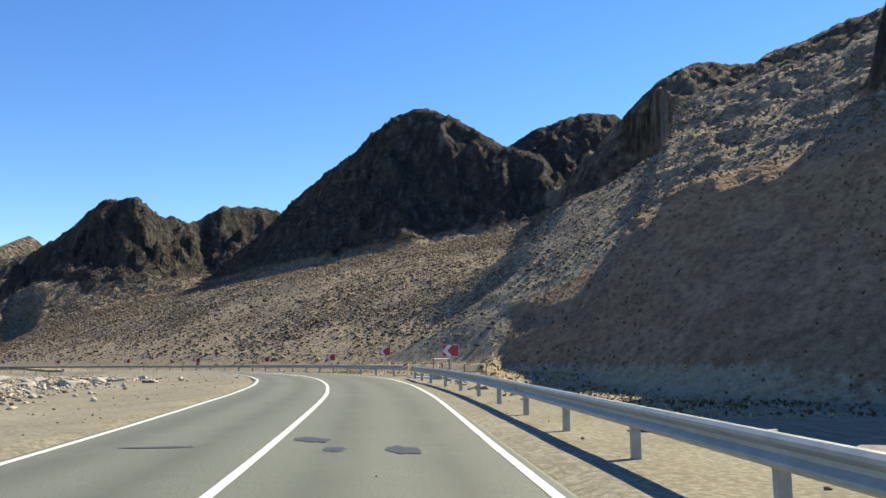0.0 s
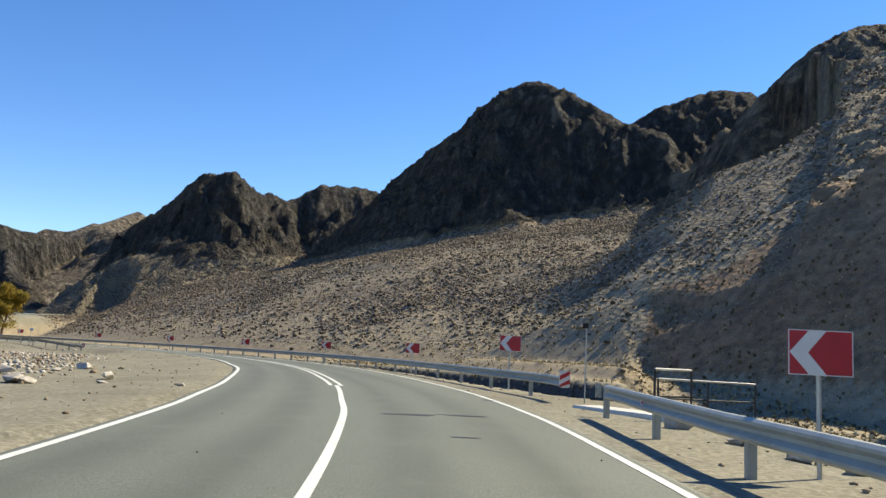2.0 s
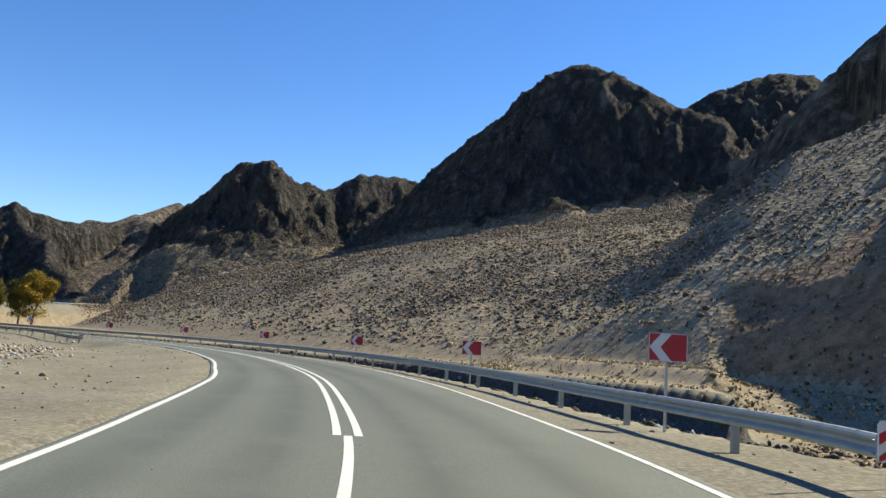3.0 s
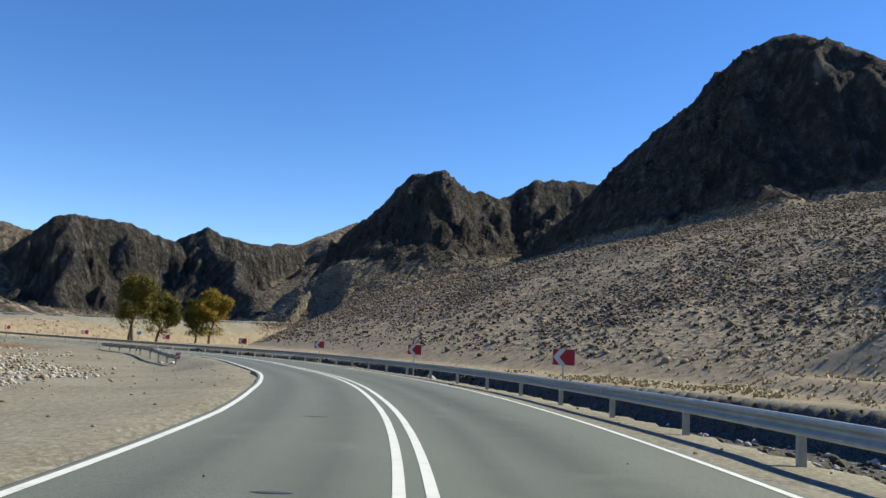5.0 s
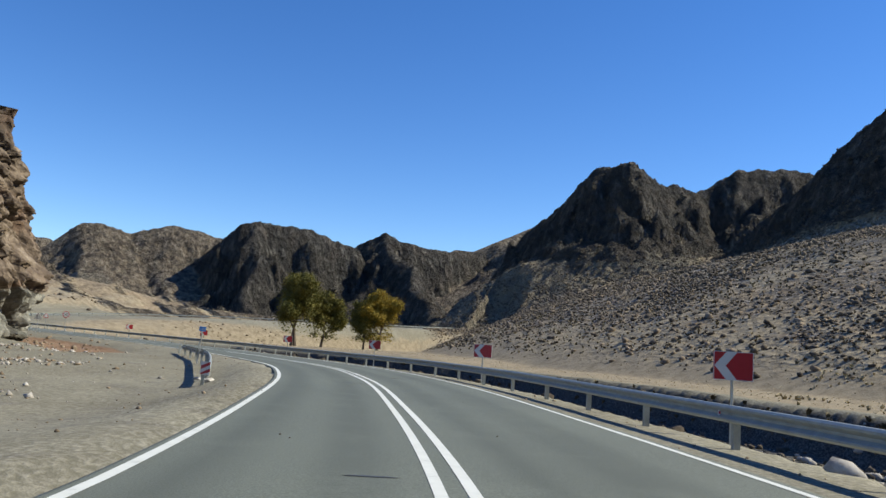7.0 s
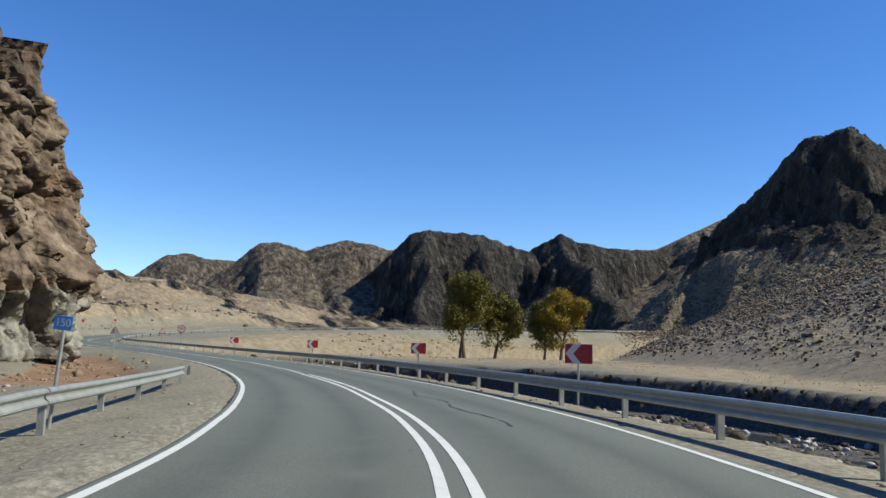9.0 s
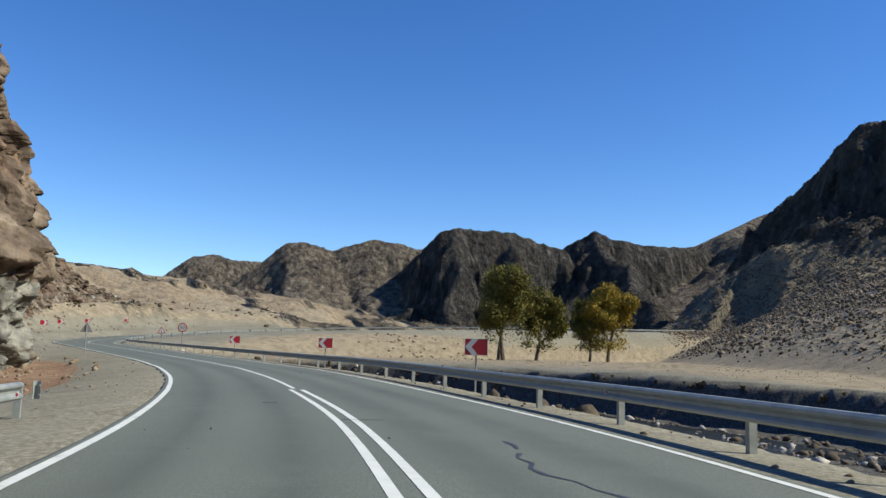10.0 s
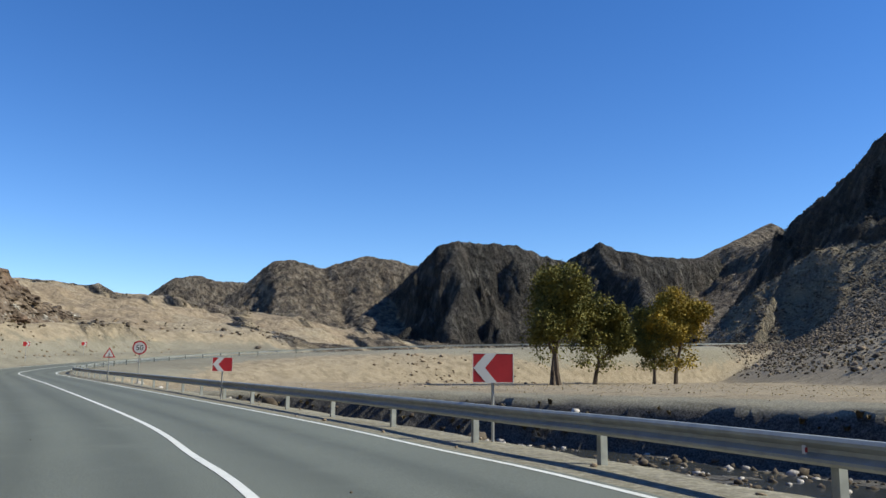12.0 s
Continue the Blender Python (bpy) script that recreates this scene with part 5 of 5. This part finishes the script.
s15 = s_near(-0.8, 15) + 1.8
for ds, off, le, wi, tu in ((0.0, 0.55, 1.0, 0.5, 20), (-1.4, 1.0, 0.6, 0.35, 0), (-1.5, 1.95, 1.1, 0.45, 10), (-0.9, -1.6, 0.25, 1.1, 5),
                            (31.5, 1.3, 0.35, 1.0, 4), (31.8, 2.3, 0.35, 0.9, -4), (37.3, 3.95, 0.35, 0.3, 0), (28.0, 1.9, 0.15, 0.4, 0),
                            (62, -1.3, 0.1, 0.35, 0), (70, -1.5, 0.06, 0.4, 8), (93, -0.8, 0.07, 0.5, 0), (112, -0.6, 0.06, 0.9, 0), (118, 1.6, 0.1, 0.5, 0),
                            (146, 0.3, 0.06, 0.6, 0), (150, -1.1, 0.08, 0.3, 0), (155, 2.4, 0.12, 0.5, 20), (160, 1.0, 0.07, 0.5, 0), (166, 2.9, 0.15, 0.6, 0)):
    tar_patch(s15 + ds, off, le, wi, tu, int(ds * 10) + 99)
x, y = sprinkle(1800, -110, 4, 8, 150)
k, d = road_frame(x, y)
m_ = (np.abs(d) < 3.6) & (RNG.random(len(x)) < 0.35)
xs_, ys_ = x[m_], y[m_]
zr_ = LINE[k[m_], 2]
n = len(xs_)
vv_ = ICO_V[None] * (1 + 0.4 * (RNG.random((n, 12, 3)) - 0.5)) * (0.008 + 0.018 * RNG.random(n) ** 3)[:, None, None]
vv_ = vv_ + np.stack([xs_, ys_, zr_ + 0.002], 1)[:, None, :]
crumbs = new("road_grit", raw_mesh("road_grit", vv_.reshape(-1, 3), (ICO_F[None] + (np.arange(n) * 12)[:, None, None]).reshape(-1, 3), DARK_STONE))
tagged(crumbs, "scattered dark grit on the asphalt", "grit", kind="stuff")


# a thin wandering crack in the outer lane
bm = bmesh.new()
rows = []
for i in range(29):
    s, rng_ = 208 + i * 0.42, random.Random(500 + i)
    o = 1.72 + 0.16 * math.sin(i * 0.5) + rng_.uniform(-0.07, 0.07)
    w = rng_.uniform(0.012, 0.045)
    rows.append([bm.verts.new(at_road(s, o + k * w, 0.005 - 0.02 * (o / 4) ** 2)) for k in (-1, 1)])
for k, (a, b) in enumerate(zip(rows[:-1], rows[1:])):
    if (k * 7) % 11 < 10:
        bm.faces.new((a[0], a[1], b[1], b[0]))
bmesh.ops.delete(bm, geom=[v for v in bm.verts if not v.link_faces], context="VERTS")
me = bpy.data.meshes.new("sealed_crack")
bm.to_mesh(me)
bm.free()
me.materials.append(TAR)
tagged(new("sealed_crack", me), "thin dark wandering crack sealed with tar on the asphalt", "road crack")


# ---- single boulders of the rubble heap on the lot ----
def boulder_mesh(seed):
    rng = random.Random(seed)
    bm = bmesh.new()
    pts = [bm.verts.new(Vector((rng.gauss(0, 1), rng.gauss(0, 1), rng.gauss(0, 1))).normalized() * rng.uniform(0.75, 1.1)) for _ in range(13)]
    hull = bmesh.ops.convex_hull(bm, input=pts)
    bmesh.ops.delete(bm, geom=[g for g in hull["geom_interior"] if isinstance(g, bmesh.types.BMVert)], context="VERTS")
    bmesh.ops.bevel(bm, geom=list(bm.edges), offset=0.05, segments=1, affect="EDGES")
    sx, sy, sz = rng.uniform(0.9, 1.5), rng.uniform(0.6, 0.9), rng.uniform(0.45, 0.75)
    for v in bm.verts:
        v.co = Vector((v.co.x * sx, v.co.y * sy, v.co.z * sz))
    me = bpy.data.meshes.new("boulder")
    bm.to_mesh(me)
    bm.free()
    me.materials.append(PALE_STONE)
    return me


SHAPES = [boulder_mesh(i) for i in range(6)]
rng = random.Random(21)


def boulder(x, y, r, label):
    ob = new("boulder", SHAPES[rng.randrange(6)])
    ob.matrix_world = Matrix.Translation((x, y, land_z(x, y) + r * 0.25)) @ pose(0, 0, 0, rng.uniform(-15, 15), rng.uniform(-15, 15), rng.uniform(0, 360)) @ Matrix.Diagonal((r, r, r * rng.uniform(0.7, 1), 1))
    return tagged(ob, label, "boulder", "loose boulders")


for i in range(90):
    boulder(rng.gauss(-27, 4.8), rng.gauss(54, 4.2), 0.14 + 0.55 * rng.random() ** 2.5, "pale angular boulder in the rubble heap on the lot")
for i in range(46):
    s = S_R1 - 2 - 46 * rng.random()
    q = at_road(s, rail_off(s) + rng.uniform(1.2, 3.4))
    boulder(q.x, q.y, 0.1 + 0.34 * rng.random() ** 2, "grey angular boulder on the gravel verge beyond the guard rail")
for x, y, r in ((1.6, 40.6, 0.16), (2.0, 37.0, 0.18), (1.9, 35.9, 0.12), (-0.2, 53.6, 0.2), (-0.6, 54.6, 0.15), (-62, 104, 0.45), (-58, 102, 0.3), (-70, 110, 0.35), (-56.5, 114.6, 0.3), (-58.6, 115.6, 0.24)):
    boulder(x, y, r, "grey angular boulder lying on gravel")
